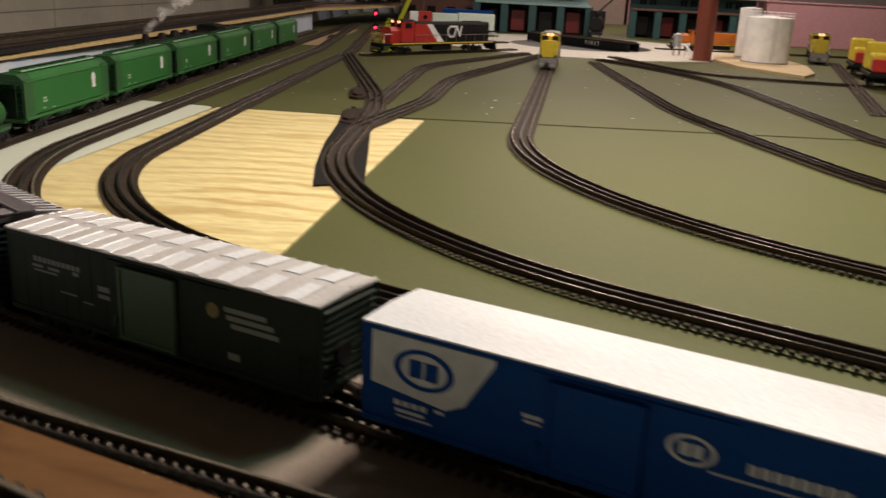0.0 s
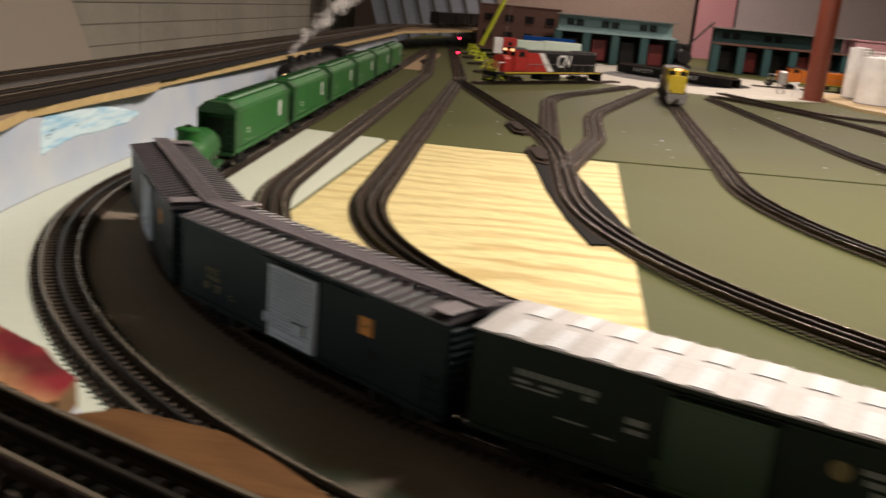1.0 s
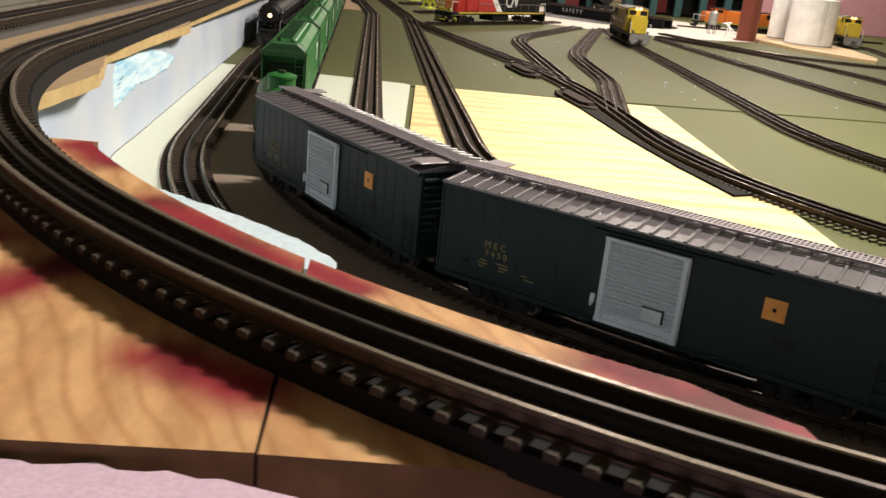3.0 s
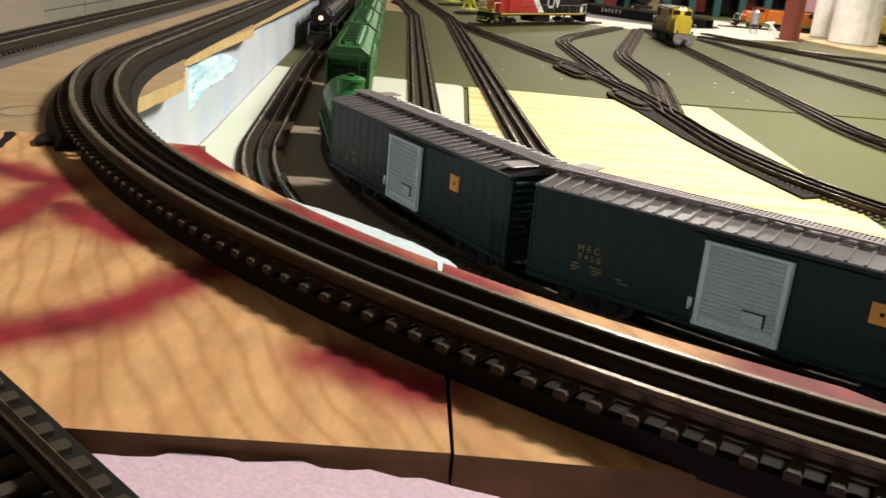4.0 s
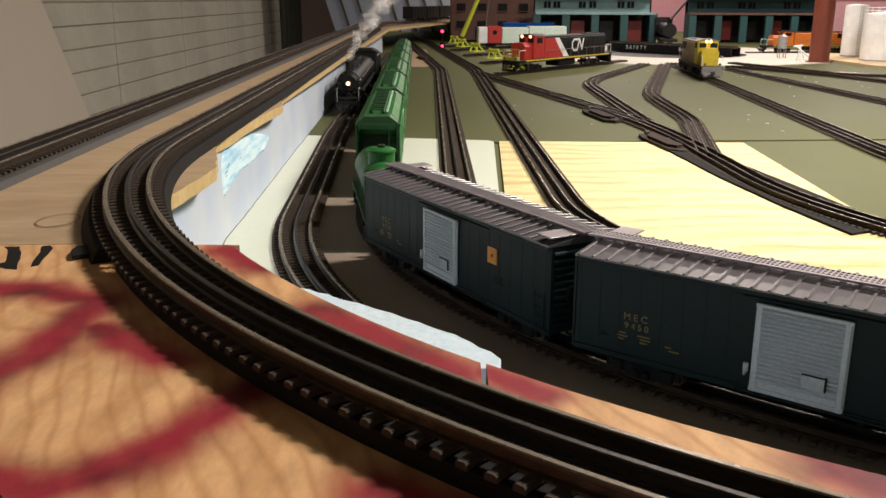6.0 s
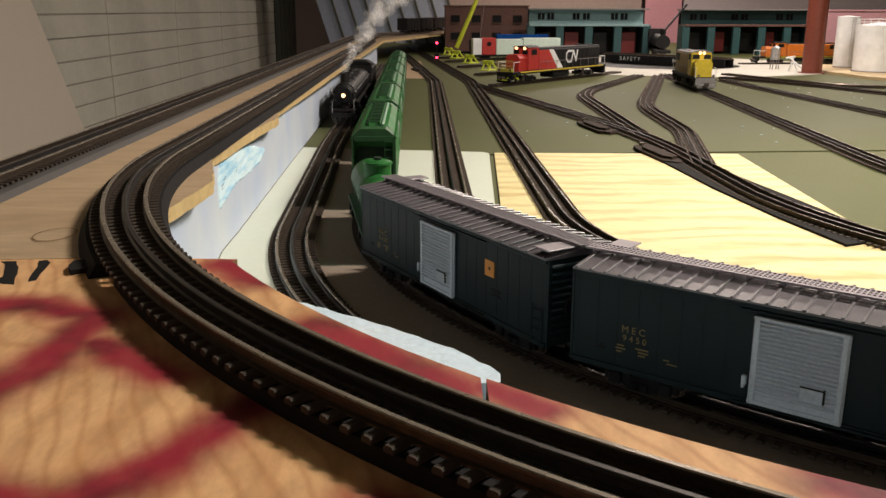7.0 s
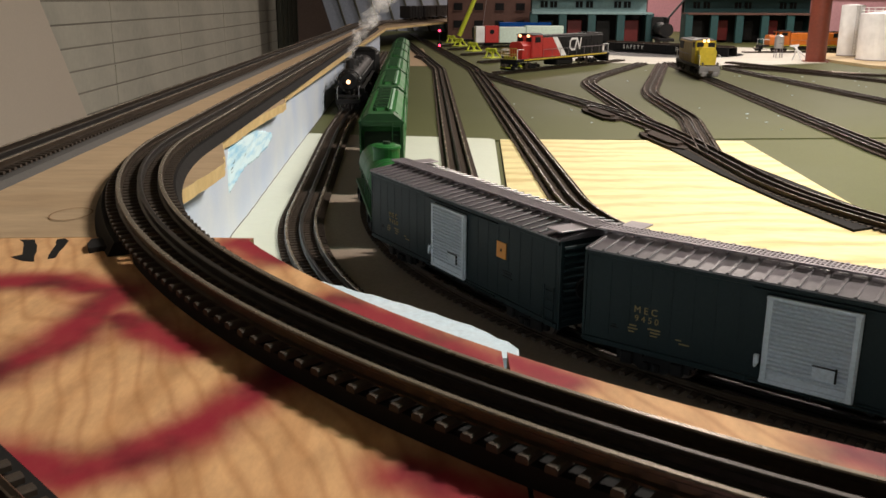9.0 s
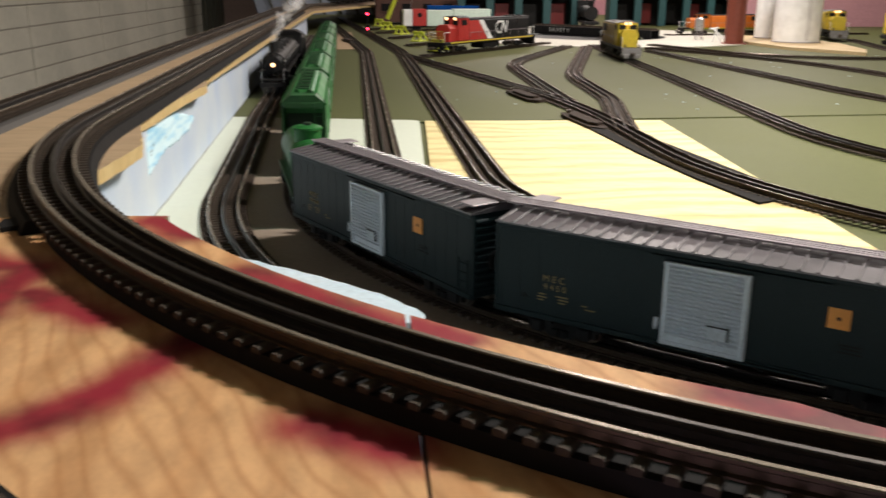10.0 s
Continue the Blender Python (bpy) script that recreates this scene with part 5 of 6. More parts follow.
    extrude_x(b, [(-0.036, 0.099), (-0.020, 0.107), (0.020, 0.107), (0.036, 0.099)], -0.378, -0.295)
    cab = part("cab", b, M_LOCO, e)
    for s in (-1, 1):
        b = bm_new()
        box(b, -0.335, s * 0.0333, 0.080, 0.030, 0.001, 0.018)
        part("cab_window", b, M_BLACK, cab)
    b = bm_new()
    box(b, -0.500, 0, 0.052, 0.215, 0.064, 0.062, 0.003)
    box(b, -0.470, 0, 0.086, 0.12, 0.056, 0.014, 0.002)
    tender = part("tender", b, M_LOCO, e)
    b = bm_new()
    for k in range(9):
        ball(b, (-0.52 + 0.012 * k, random.uniform(-0.015, 0.015), 0.092), 0.010, 1, 1, 0.6, 8, 6)
    tagged(part("coal_load", b, M_BLACK, tender), kind="stuff")
    for x in (-0.44, -0.56):
        truck(e, x)
    return e


engine = steam_engine()
on_line(engine, LINE_B, nearest_length(LINE_B, -0.975, 2.94), TOP + 0.001)


def smoke():
    """A few thin wisps of smoke that trail back from the stack."""
    m = material("thin_grey_smoke", (0.95, 0.93, 0.93), 1.0, 0.0, 0.0)
    mp = coords(m)
    n = noise_of(m, mp, 30.0, 5.0)
    r = ramp(m, (n, 0), [(0.42, 0.0), (0.72, 0.34)])
    wire(m, r, 0, m.node_tree.nodes["Principled BSDF"], "Alpha")
    rnd = random.Random(21)
    b = bm_new()
    p, d = at_length(LINE_B, nearest_length(LINE_B, -0.972, 2.725))
    for k in range(26):
        f = k / 25.0
        rad = 0.008 + 0.030 * f * rnd.uniform(0.5, 1.2)
        c = (p.x + 0.11 * f * f + 0.02 * f + rnd.uniform(-1, 1) * 0.028 * f, p.y + 0.40 * f, 0.122 + 0.19 * f + rnd.uniform(-1, 1) * 0.02 * f)
        st = len(b.verts)
        bmesh.ops.create_icosphere(b, subdivisions=2, radius=rad * rnd.uniform(0.7, 1.2), matrix=Matrix.Translation(c))
        b.verts.ensure_lookup_table()
        for v in list(b.verts)[st:]:
            v.co += Vector((rnd.uniform(-1, 1), rnd.uniform(-1, 1), rnd.uniform(-1, 1))) * rad * 0.2
    ob = tagged(part("smoke_plume", b, m, smooth=True), "thin grey smoke over the steam locomotive", "smoke", kind="stuff")
    ob.visible_shadow = False


smoke()


# ---- things along the lines ----
M_SWITCH = mottled("brown_black_switch_cover", (0.030, 0.021, 0.017), (0.048, 0.034, 0.027), 60.0, 0.7, spec=0.12)
M_DUSTYELLOW = mottled("dusty_yellow_paint", (0.36, 0.25, 0.05), (0.28, 0.20, 0.06), 20.0, 0.5)
M_YELLOW = mottled("yellow_paint", (0.66, 0.50, 0.03), (0.58, 0.43, 0.03), 20.0, 0.45)
M_LIME = mottled("lime_yellow_paint", (0.55, 0.62, 0.04), (0.48, 0.54, 0.04), 20.0, 0.45)
M_GREYROOF = mottled("grey_loco_roof", (0.22, 0.21, 0.21), (0.17, 0.165, 0.165), 20.0, 0.5)
M_RED = mottled("signal_red_paint", (0.47, 0.03, 0.025), (0.41, 0.028, 0.025), 20.0, 0.4)
M_DARKRED = mottled("dark_red_paint", (0.20, 0.02, 0.02), (0.15, 0.02, 0.02), 20.0, 0.5)
M_TEAL = mottled("teal_paint", (0.022, 0.078, 0.085), (0.018, 0.064, 0.07), 20.0, 0.6)
M_PALETEAL = mottled("pale_teal_paint", (0.26, 0.40, 0.42), (0.22, 0.35, 0.37), 16.0, 0.6)
M_BRICK = mottled("dark_brick_paint", (0.13, 0.065, 0.05), (0.10, 0.05, 0.04), 30.0, 0.8)
M_MAUVE = mottled("mauve_wall_paint", (0.48, 0.25, 0.28), (0.42, 0.22, 0.25), 20.0, 0.7)
M_WHITEPAINT = mottled("white_tank_paint", (0.88, 0.89, 0.90), (0.82, 0.83, 0.84), 12.0, 0.4, bump=0.03, grain=20.0)
M_PILLAR = mottled("red_brown_column_paint", (0.21, 0.050, 0.030), (0.18, 0.043, 0.026), 8.0, 0.45)
# White paint with the tint of teal light put into its colour.
M_TEALLIT = mottled("teal_lit_white_paint", (0.62, 0.76, 0.68), (0.55, 0.68, 0.60), 12.0, 0.5)
M_APRON = mottled("pale_concrete", (0.56, 0.54, 0.48), (0.48, 0.46, 0.41), 8.0, 0.8)
M_WOODBASE = mottled("pale_wood_base", (0.55, 0.42, 0.24), (0.47, 0.35, 0.19), 10.0, 0.6)
M_LOCORANGE = mottled("orange_loco_paint", (0.62, 0.17, 0.02), (0.56, 0.15, 0.02), 16.0, 0.4)
M_REDLAMP = material("red_signal_lamp", (1, 0.1, 0.1))
M_REDLAMP.node_tree.nodes["Principled BSDF"].inputs["Emission Color"].default_value = (1.0, 0.02, 0.06, 1)
M_REDLAMP.node_tree.nodes["Principled BSDF"].inputs["Emission Strength"].default_value = 12.0


def switch_machine(x, y, turn, label):
    """Low six-sided switch motor housing that lies along the track, its long axis local y."""
    m = tagged(empty("switch_machine", Matrix.Translation((x, y, 0.0)) @ Matrix.Rotation(radians(turn), 4, "Z")), label, "switch machine", "switch machines")
    b = bm_new()
    prism(b, [(0.030, -0.088), (0.002, -0.108), (-0.018, -0.088), (-0.020, 0.050), (-0.012, 0.092), (0.024, 0.112)], 0.0, 0.0065)
    part("base", b, M_SWITCH, m)
    b = bm_new()
    prism(b, [(0.014, -0.070), (0.0, -0.080), (-0.011, -0.066), (-0.013, 0.036), (-0.006, 0.058), (0.012, 0.066)], 0.0065, 0.0115)
    part("cover", b, M_SWITCH, m)
    b = bm_new()
    tube(b, (0.002, 0.086, 0.006), (0.002, 0.086, 0.0125), 0.0050, n=12)
    part("lantern", b, M_STEEL, m)
    for dx, dy in ((0.020, -0.086), (0.022, 0.02)):
        b = bm_new()
        tube(b, (dx, dy, 0.006), (dx, dy, 0.0085), 0.0032, n=10)
        part("screw", b, M_STEEL, m)
    b = bm_new()
    box(b, 0.037, -0.02, 0.004, 0.016, 0.012, 0.003, 0.0006)
    part("throw_bar", b, M_SWITCH, m)


switch_machine(-0.356, 2.275, 6, "brown-black switch machine beside the plywood's track")
switch_machine(-0.835, 4.64, 10, "brown-black switch machine at the yard throat")
switch_machine(-0.402, 2.665, 8, "brown-black switch machine on the green table")
b = bm_new()
prism(b, [(-0.300, 1.618), (-0.232, 1.648), (-0.262, 1.90), (-0.300, 2.20), (-0.366, 2.21), (-0.348, 1.95), (-0.325, 1.76)], -0.001, 0.0045)
tagged(part("switch_plate", b, M_MAT), "black plate under the switch track", "track plate")


def bumper(x, y, turn):
    p = tagged(empty("track_bumper", Matrix.Translation((x, y, 0.0)) @ Matrix.Rotation(radians(turn), 4, "Z")), "lime-yellow bumper post at a siding's end", "bumper", "yellow bumpers")
    for s in (-1, 1):
        b = bm_new()
        box(b, 0.010, s * 0.0166, 0.040, 0.060, 0.006, 0.006, 0.001, Matrix.Rotation(radians(38), 4, "Y"))
        part("brace", b, M_LIME, p)
        b = bm_new()
        box(b, -0.014, s * 0.0166, 0.040, 0.045, 0.006, 0.006, 0.001, Matrix.Rotation(radians(-58), 4, "Y"))
        part("strut", b, M_LIME, p)
    b = bm_new()
    box(b, -0.008, 0, 0.052, 0.010, 0.056, 0.012, 0.002)
    part("cross_beam", b, M_LIME, p)
    b = bm_new()
    box(b, 0.0, 0, 0.021, 0.075, 0.045, 0.004, 0.001)
    part("foot", b, M_LIME, p)


SIDINGS = [(-0.480, 3.909), (-0.515, 4.435), (-0.570, 4.93), (-0.622, 5.36), (-0.655, 5.72)]
for k, (bx, by) in enumerate(SIDINGS):
    bumper(bx - 0.02, by - 0.06, 48)
    if k:
        railway("dark three-rail siding with a yellow bumper", route([(bx - 0.07, by - 0.11), (bx + 0.50, by + 0.52)]), 0.0)


def diesel(label, length, body, roof_m, nose_m, front_lamps=True, high=0.0, stripe=None):
    """A hood diesel: frame, long hood with doors, cab with windows, nose, steps, rails, tanks, six-wheel trucks."""
    d = tagged(empty("diesel_locomotive"), label, "locomotive")
    L = length / 2
    b = bm_new()
    box(b, 0, 0, 0.027, 2 * L, 0.064, 0.008, 0.001)
    part("frame", b, M_BLACK, d)
    if stripe:
        for s in (-1, 1):
            b = bm_new()
            box(b, -0.01, s * 0.0325, 0.0285, 2 * L - 0.06, 0.0012, 0.0035)
            part("sill_stripe", b, stripe, d)
    b = bm_new()
    box(b, -0.055, 0, 0.060, 2 * L - 0.19, 0.044 + high, 0.060, 0.003)
    hood = part("hood", b, body, d)
    b = bm_new()
    box(b, -0.055, 0, 0.0915, 2 * L - 0.19, 0.040 + high, 0.005, 0.002)
    part("hood_roof", b, roof_m, d)
    for s in (-1, 1):
        for k in range(int((2 * L - 0.24) / 0.026)):
            b = bm_new()
            box(b, -L + 0.07 + 0.026 * k, s * (0.0222 + high / 2), 0.056, 0.021, 0.0012, 0.044, 0.0003)
            part("hood_door", b, body, hood)
        b = bm_new()
        box(b, -L + 0.09, s * (0.0226 + high / 2), 0.076, 0.07, 0.0014, 0.022, 0.0004)
        part("radiator_grille", b, M_BLACK, hood)
    for k in range(3):
        b = bm_new()
        tube(b, (-L + 0.075 + 0.035 * k, 0, 0.094), (-L + 0.075 + 0.035 * k, 0, 0.0965), 0.013, n=18)
        part("fan", b, roof_m, d)
    b = bm_new()
    box(b, L - 0.115, 0, 0.0640, 0.060, 0.062, 0.066, 0.003)
    cab = part("cab", b, nose_m, d)
    b = bm_new()
    extrude_x(b, [(-0.033, 0.0965), (-0.016, 0.101), (0.016, 0.101), (0.033, 0.0965)], L - 0.148, L - 0.082)
    part("cab_roof", b, roof_m, d)
    for s in (-1, 1):
        b = bm_new()
        box(b, L - 0.0848, s * 0.017, 0.084, 0.0012, 0.021, 0.013, 0.0003, Matrix.Rotation(radians(-6), 4, "Y"))
        part("windshield", b, M_BLACK, cab)
        b = bm_new()
        box(b, L - 0.115, s * 0.0314, 0.083, 0.030, 0.0012, 0.015, 0.0003)
        part("side_window", b, M_BLACK, cab)
    b = bm_new()
    sec = [(-0.024, 0.031), (-0.026, 0.068), (-0.018, 0.078), (0.018, 0.078), (0.026, 0.068), (0.024, 0.031)]
    extrude_x(b, sec, L - 0.086, L - 0.040)
    part("nose", b, nose_m, d)
    if front_lamps:
        for s in (-1, 1):
            b = bm_new()
            tube(b, (L - 0.0845, s * (0.016 if stripe else 0.006), 0.0945), (L - 0.081, s * (0.016 if stripe else 0.006), 0.0945), 0.0042, n=12)
            part("headlight", b, M_LAMP, d, "glowing headlight")
            b = bm_new()
            tube(b, (L - 0.001, s * 0.022, 0.037), (L + 0.002, s * 0.022, 0.037), 0.0036, n=12)
            part("ditch_light", b, M_STEEL, d)
    for e in (-1, 1):
        b = bm_new()
        box(b, e * (L - 0.003), 0, 0.020, 0.008, 0.062, 0.022, 0.002)
        box(b, e * (L + 0.004), 0, 0.008, 0.012, 0.054, 0.012, 0.003)
        part("pilot", b, M_BLACK if nose_m is not M_YELLOW else M_GREYROOF, d)
        coupler(d, e * L, e)
        for s in (-1, 1):
            b = bm_new()
            for k in range(3):
                box(b, e * (L - 0.015), s * 0.030, 0.010 + 0.008 * k, 0.024, 0.008, 0.0014)
            part("step", b, M_BLACK, d)
            b = bm_new()
            tube(b, (e * (L - 0.006), s * 0.030, 0.030), (e * (L - 0.006), s * 0.030, 0.058), 0.0009, n=6)
            tube(b, (e * (L - 0.006), s * 0.030, 0.058), (e * (L - 0.040), s * 0.030, 0.058), 0.0009, n=6)
            part("grab_rail", b, M_WHITEPAINT, d)
    for s in (-1, 1):
        b = bm_new()
        tube(b, (-L + 0.02, s * 0.031, 0.054), (L - 0.15, s * 0.031, 0.054), 0.0007, n=6)
        for k in range(9):
            x = -L + 0.02 + (2 * L - 0.17) * k / 8
            tube(b, (x, s * 0.031, 0.031), (x, s * 0.031, 0.054), 0.0006, n=6)
        part("hand_rail", b, M_GALV, d)
    b = bm_new()
    box(b, 0, 0, 0.014, 0.10, 0.058, 0.018, 0.004)
    part("fuel_tank", b, M_BLACK, d)
    for x in (-L + 0.105, L - 0.105):
        t = truck(d, x, 0.052)
        w = part("wheel_set", wheel_bm(), M_STEEL, t)
    return d


cn = diesel("black diesel locomotive with red cab and yellow stripe", 0.575, M_BLACK, M_BLACK, M_RED, True, 0.012, M_YELLOW)
def side_plate(parent, name, pts, y, mat, label=""):
    """Thin painted panel on a locomotive's side; pts are (x, z)."""
    b = bm_new()
    near = [b.verts.new((x, y - 0.0005, z)) for x, z in pts]
    far = [b.verts.new((x, y + 0.0005, z)) for x, z in pts]
    b.faces.new(near)
    b.faces.new(list(reversed(far)))
    for k in range(len(pts)):
        n = (k + 1) % len(pts)
        b.faces.new((near[k], far[k], far[n], near[n]))
    bmesh.ops.recalc_face_normals(b, faces=list(b.faces))
    return part(name, b, mat, parent, label)


for s in (-1, 1):
    side_plate(cn, "red_panel", [(0.1420, 0.032), (0.030, 0.032), (0.085, 0.088), (0.1420, 0.088)], s * 0.0294, M_RED)
    side_plate(cn, "white_slash", [(0.0295, 0.032), (-0.004, 0.032), (0.058, 0.088), (0.0845, 0.088)], s * 0.0294, M_WHITEPAINT, "white slanted band behind the red panel")


def noodle(parent, pts, y, r, mat):
    """A plain rounded ribbon shape on a side."""
    b = bm_new()
    for a, c in zip(pts, pts[1:]):
        d = math.dist(a, c)
        ang = math.atan2(c[1] - a[1], c[0] - a[0])
        box(b, (a[0] + c[0]) / 2, y, (a[1] + c[1]) / 2, d + r * 1.6, 0.0008, r * 2, 0, Matrix.Rotation(-ang, 4, "Y"))
    return tagged(part("emblem", b, mat, parent, "white ribbon-shaped emblem"), kind="stuff")


for s in (-1, 1):
    q = [(0.070 + 0.020, 0.082), (0.070, 0.082), (0.062, 0.074), (0.062, 0.058), (0.070, 0.050), (0.084, 0.050), (0.094, 0.082), (0.106, 0.052), (0.112, 0.082)]
    noodle(cn, [(-0.058 - s * 1.4 * (x - 0.087), z - 0.002) for x, z in q], s * 0.0302, 0.0030, M_WHITEPAINT)
b = bm_new()
for y in [-0.030 + 0.0075 * k for k in range(9)]:
    tube(b, (0.2870, y, 0.030), (0.2870, y, 0.062), 0.0010, n=6)
for z in (0.046, 0.062):
    tube(b, (0.2870, -0.031, z), (0.2870, 0.031, z), 0.0012, n=6)
tagged(part("porch_railing", b, M_DUSTYELLOW, cn, "khaki porch railing"), kind="stuff")
dcn = (Vector((0.02, 4.45)) - Vector((-0.56, 3.732))).normalized()
cn.matrix_basis = Matrix.Translation((-0.302, 4.092, TOP)) @ Matrix.Rotation(math.atan2(-dcn.y, -dcn.x), 4, "Z") @ Matrix.Diagonal((1.17, 1.10, 1.24, 1))

yd = diesel("yellow diesel locomotive with grey roof and lit lamps", 0.42, M_DUSTYELLOW, M_GREYROOF, M_YELLOW, True, 0.016)
on_line(yd, LINE_F, nearest_length(LINE_F, 0.15, 3.79), TOP)
yd.scale = (1.0, 1.08, 1.19)

od = diesel("orange and black diesel locomotive beyond the column", 0.50, M_LOCORANGE, M_BLACK, M_LOCORANGE, False, 0.012, M_YELLOW)
od.matrix_basis = Matrix.Translation((1.08, 5.17, TOP)) @ Matrix.Rotation(radians(188), 4, "Z")
railway("dark three-rail siding beyond the column", route([(0.75, 5.116), (1.9, 5.278)]), 0.0)
yb = diesel("yellow diesel locomotive behind the white tanks", 0.40, M_YELLOW, M_GREYROOF, M_YELLOW, True, 0.016)
yb.matrix_basis = Matrix.Translation((1.47, 4.85, TOP)) @ Matrix.Rotation(radians(-106), 4, "Z") @ Matrix.Diagonal((1, 1.3, 1.3, 1))


def caboose():
    c = tagged(empty("freight_car"), "white covered car with a red cab section", "freight car")
    for x0, x1, mat, h in ((-0.24, -0.19, M_WHITEPAINT, 0.085), (-0.19, -0.115, M_RED, 0.088), (-0.115, 0.03, M_PALETEAL, 0.082), (0.03, 0.235, M_PALETEAL, 0.088)):
        b = bm_new()
        box(b, (x0 + x1) / 2, 0, 0.018 + h / 2, x1 - x0 - 0.002, 0.064, h, 0.003)
        part("section", b, mat if mat is not M_PALETEAL else M_TEALLIT, c)
    b = bm_new()
    box(b, 0, 0, 0.016, 0.48, 0.06, 0.006, 0.001)
    part("frame", b, M_BLACK, c)
    b = bm_new()
    tube(b, (-0.152, -0.0325, 0.075), (-0.152, -0.0335, 0.075), 0.012, n=16)
    part("window", b, M_BLACK, c)
    for x in (-0.17, 0.17):
        truck(c, x)
    return c


cab_car = caboose()
cab_car.matrix_basis = Matrix.Translation((-0.32, 5.52, TOP)) @ Matrix.Rotation(radians(6), 4, "Z")


def gondola(label, mat, x, y, turn, h=0.055, name="gondola_car"):
    c = tagged(empty(name, Matrix.Translation((x, y, TOP)) @ Matrix.Rotation(radians(turn), 4, "Z")), label, "freight car", "far freight cars")
    b = bm_new()
    box(b, 0, 0, 0.018 + h / 2, 0.30, 0.064, h, 0.002)
    part("body", b, mat, c)
    for s in (-1, 1):
        for k in range(9):
            b = bm_new()
            box(b, -0.136 + 0.034 * k, s * 0.033, 0.018 + h / 2, 0.004, 0.003, h)
            part("side_post", b, mat, c)
    for e in (-1, 1):
        truck(c, e * 0.10)
    return c


gondola("dark blue freight car behind the white car", M_BLUE, -0.25, 5.95, 4, 0.095, "freight_car")
for k, yy in enumerate((6.25, 6.55, 6.85)):
    px, dd = at_length(LINE_R1, nearest_length(LINE_R1, -1.0 + 0.1 * k, yy))
    g = gondola("sooty black freight car on the far curve", M_LOCO, px.x, px.y, math.degrees(math.atan2(dd.y, dd.x)), 0.07)
    g.location.z = DECK_Z + TOP
# the turntable
tt = tagged(empty("turntable", Matrix.Translation((0.36, 5.06, 0))), "turntable with a black bridge in a pale pit", "turntable")
b = bm_new()
n = 64
ringi = [(0.355 * math.cos(2 * math.pi * k / n), 0.355 * math.sin(2 * math.pi * k / n)) for k in range(n)]
ringo = [(0.80 * math.cos(2 * math.pi * k / n), 0.80 * math.sin(2 * math.pi * k / n)) for k in range(n)]
vi, vo = [b.verts.new((x, y, 0.003)) for x, y in ringi], [b.verts.new((x, y, 0.003)) for x, y in ringo]
vj, vp = [b.verts.new((x, y, 0.0005)) for x, y in ringi], [b.verts.new((x, y, 0.0)) for x, y in ringo]
for k in range(n):
    b.faces.new((vi[k], vo[k], vo[(k + 1) % n], vi[(k + 1) % n]))
    b.faces.new((vo[k], vp[k], vp[(k + 1) % n], vo[(k + 1) % n]))
    b.faces.new((vi[k], vj[k], vj[(k + 1) % n], vi[(k + 1) % n]))
part("apron", b, M_APRON, tt, "pale concrete apron")
b = bm_new()
tube(b, (0, 0, 0.0003), (0, 0, 0.0012), 0.354, n=64)
part("pit_floor", b, M_LOCO, tt)
turn = Matrix.Rotation(radians(-48), 4, "Z")
for s in (-1, 1):
    b = bm_new()
    box(b, 0, s * 0.036, 0.024, 0.70, 0.008, 0.040, 0.001)
    g = part("girder", b, M_BLACK, tt)
    g.matrix_basis = turn
    for k in range(16):
        b = bm_new()
        box(b, -0.33 + 0.044 * k, s * 0.041, 0.024, 0.003, 0.003, 0.038)
        g2 = part("stiffener", b, M_BLACK, tt)
        g2.matrix_basis = turn
for word, x in (("S A F E T Y", -0.17), ("F I R S T", 0.12)):
    b = letters(word, 0.026)
    bmesh.ops.translate(b, verts=b.verts, vec=(x, -0.0435, 0.026))
    w = part("lettering", b, M_LETTER, tt, "white lettering on the girder")
    w.matrix_basis = turn
b = bm_new()
for y in (-0.0166, 0.0166):
    box(b, 0, y, 0.048, 0.70, 0.003, 0.006)
box(b, 0, 0, 0.043, 0.70, 0.06, 0.004)
w = part("bridge_deck", b, M_TIE, tt)
w.matrix_basis = turn


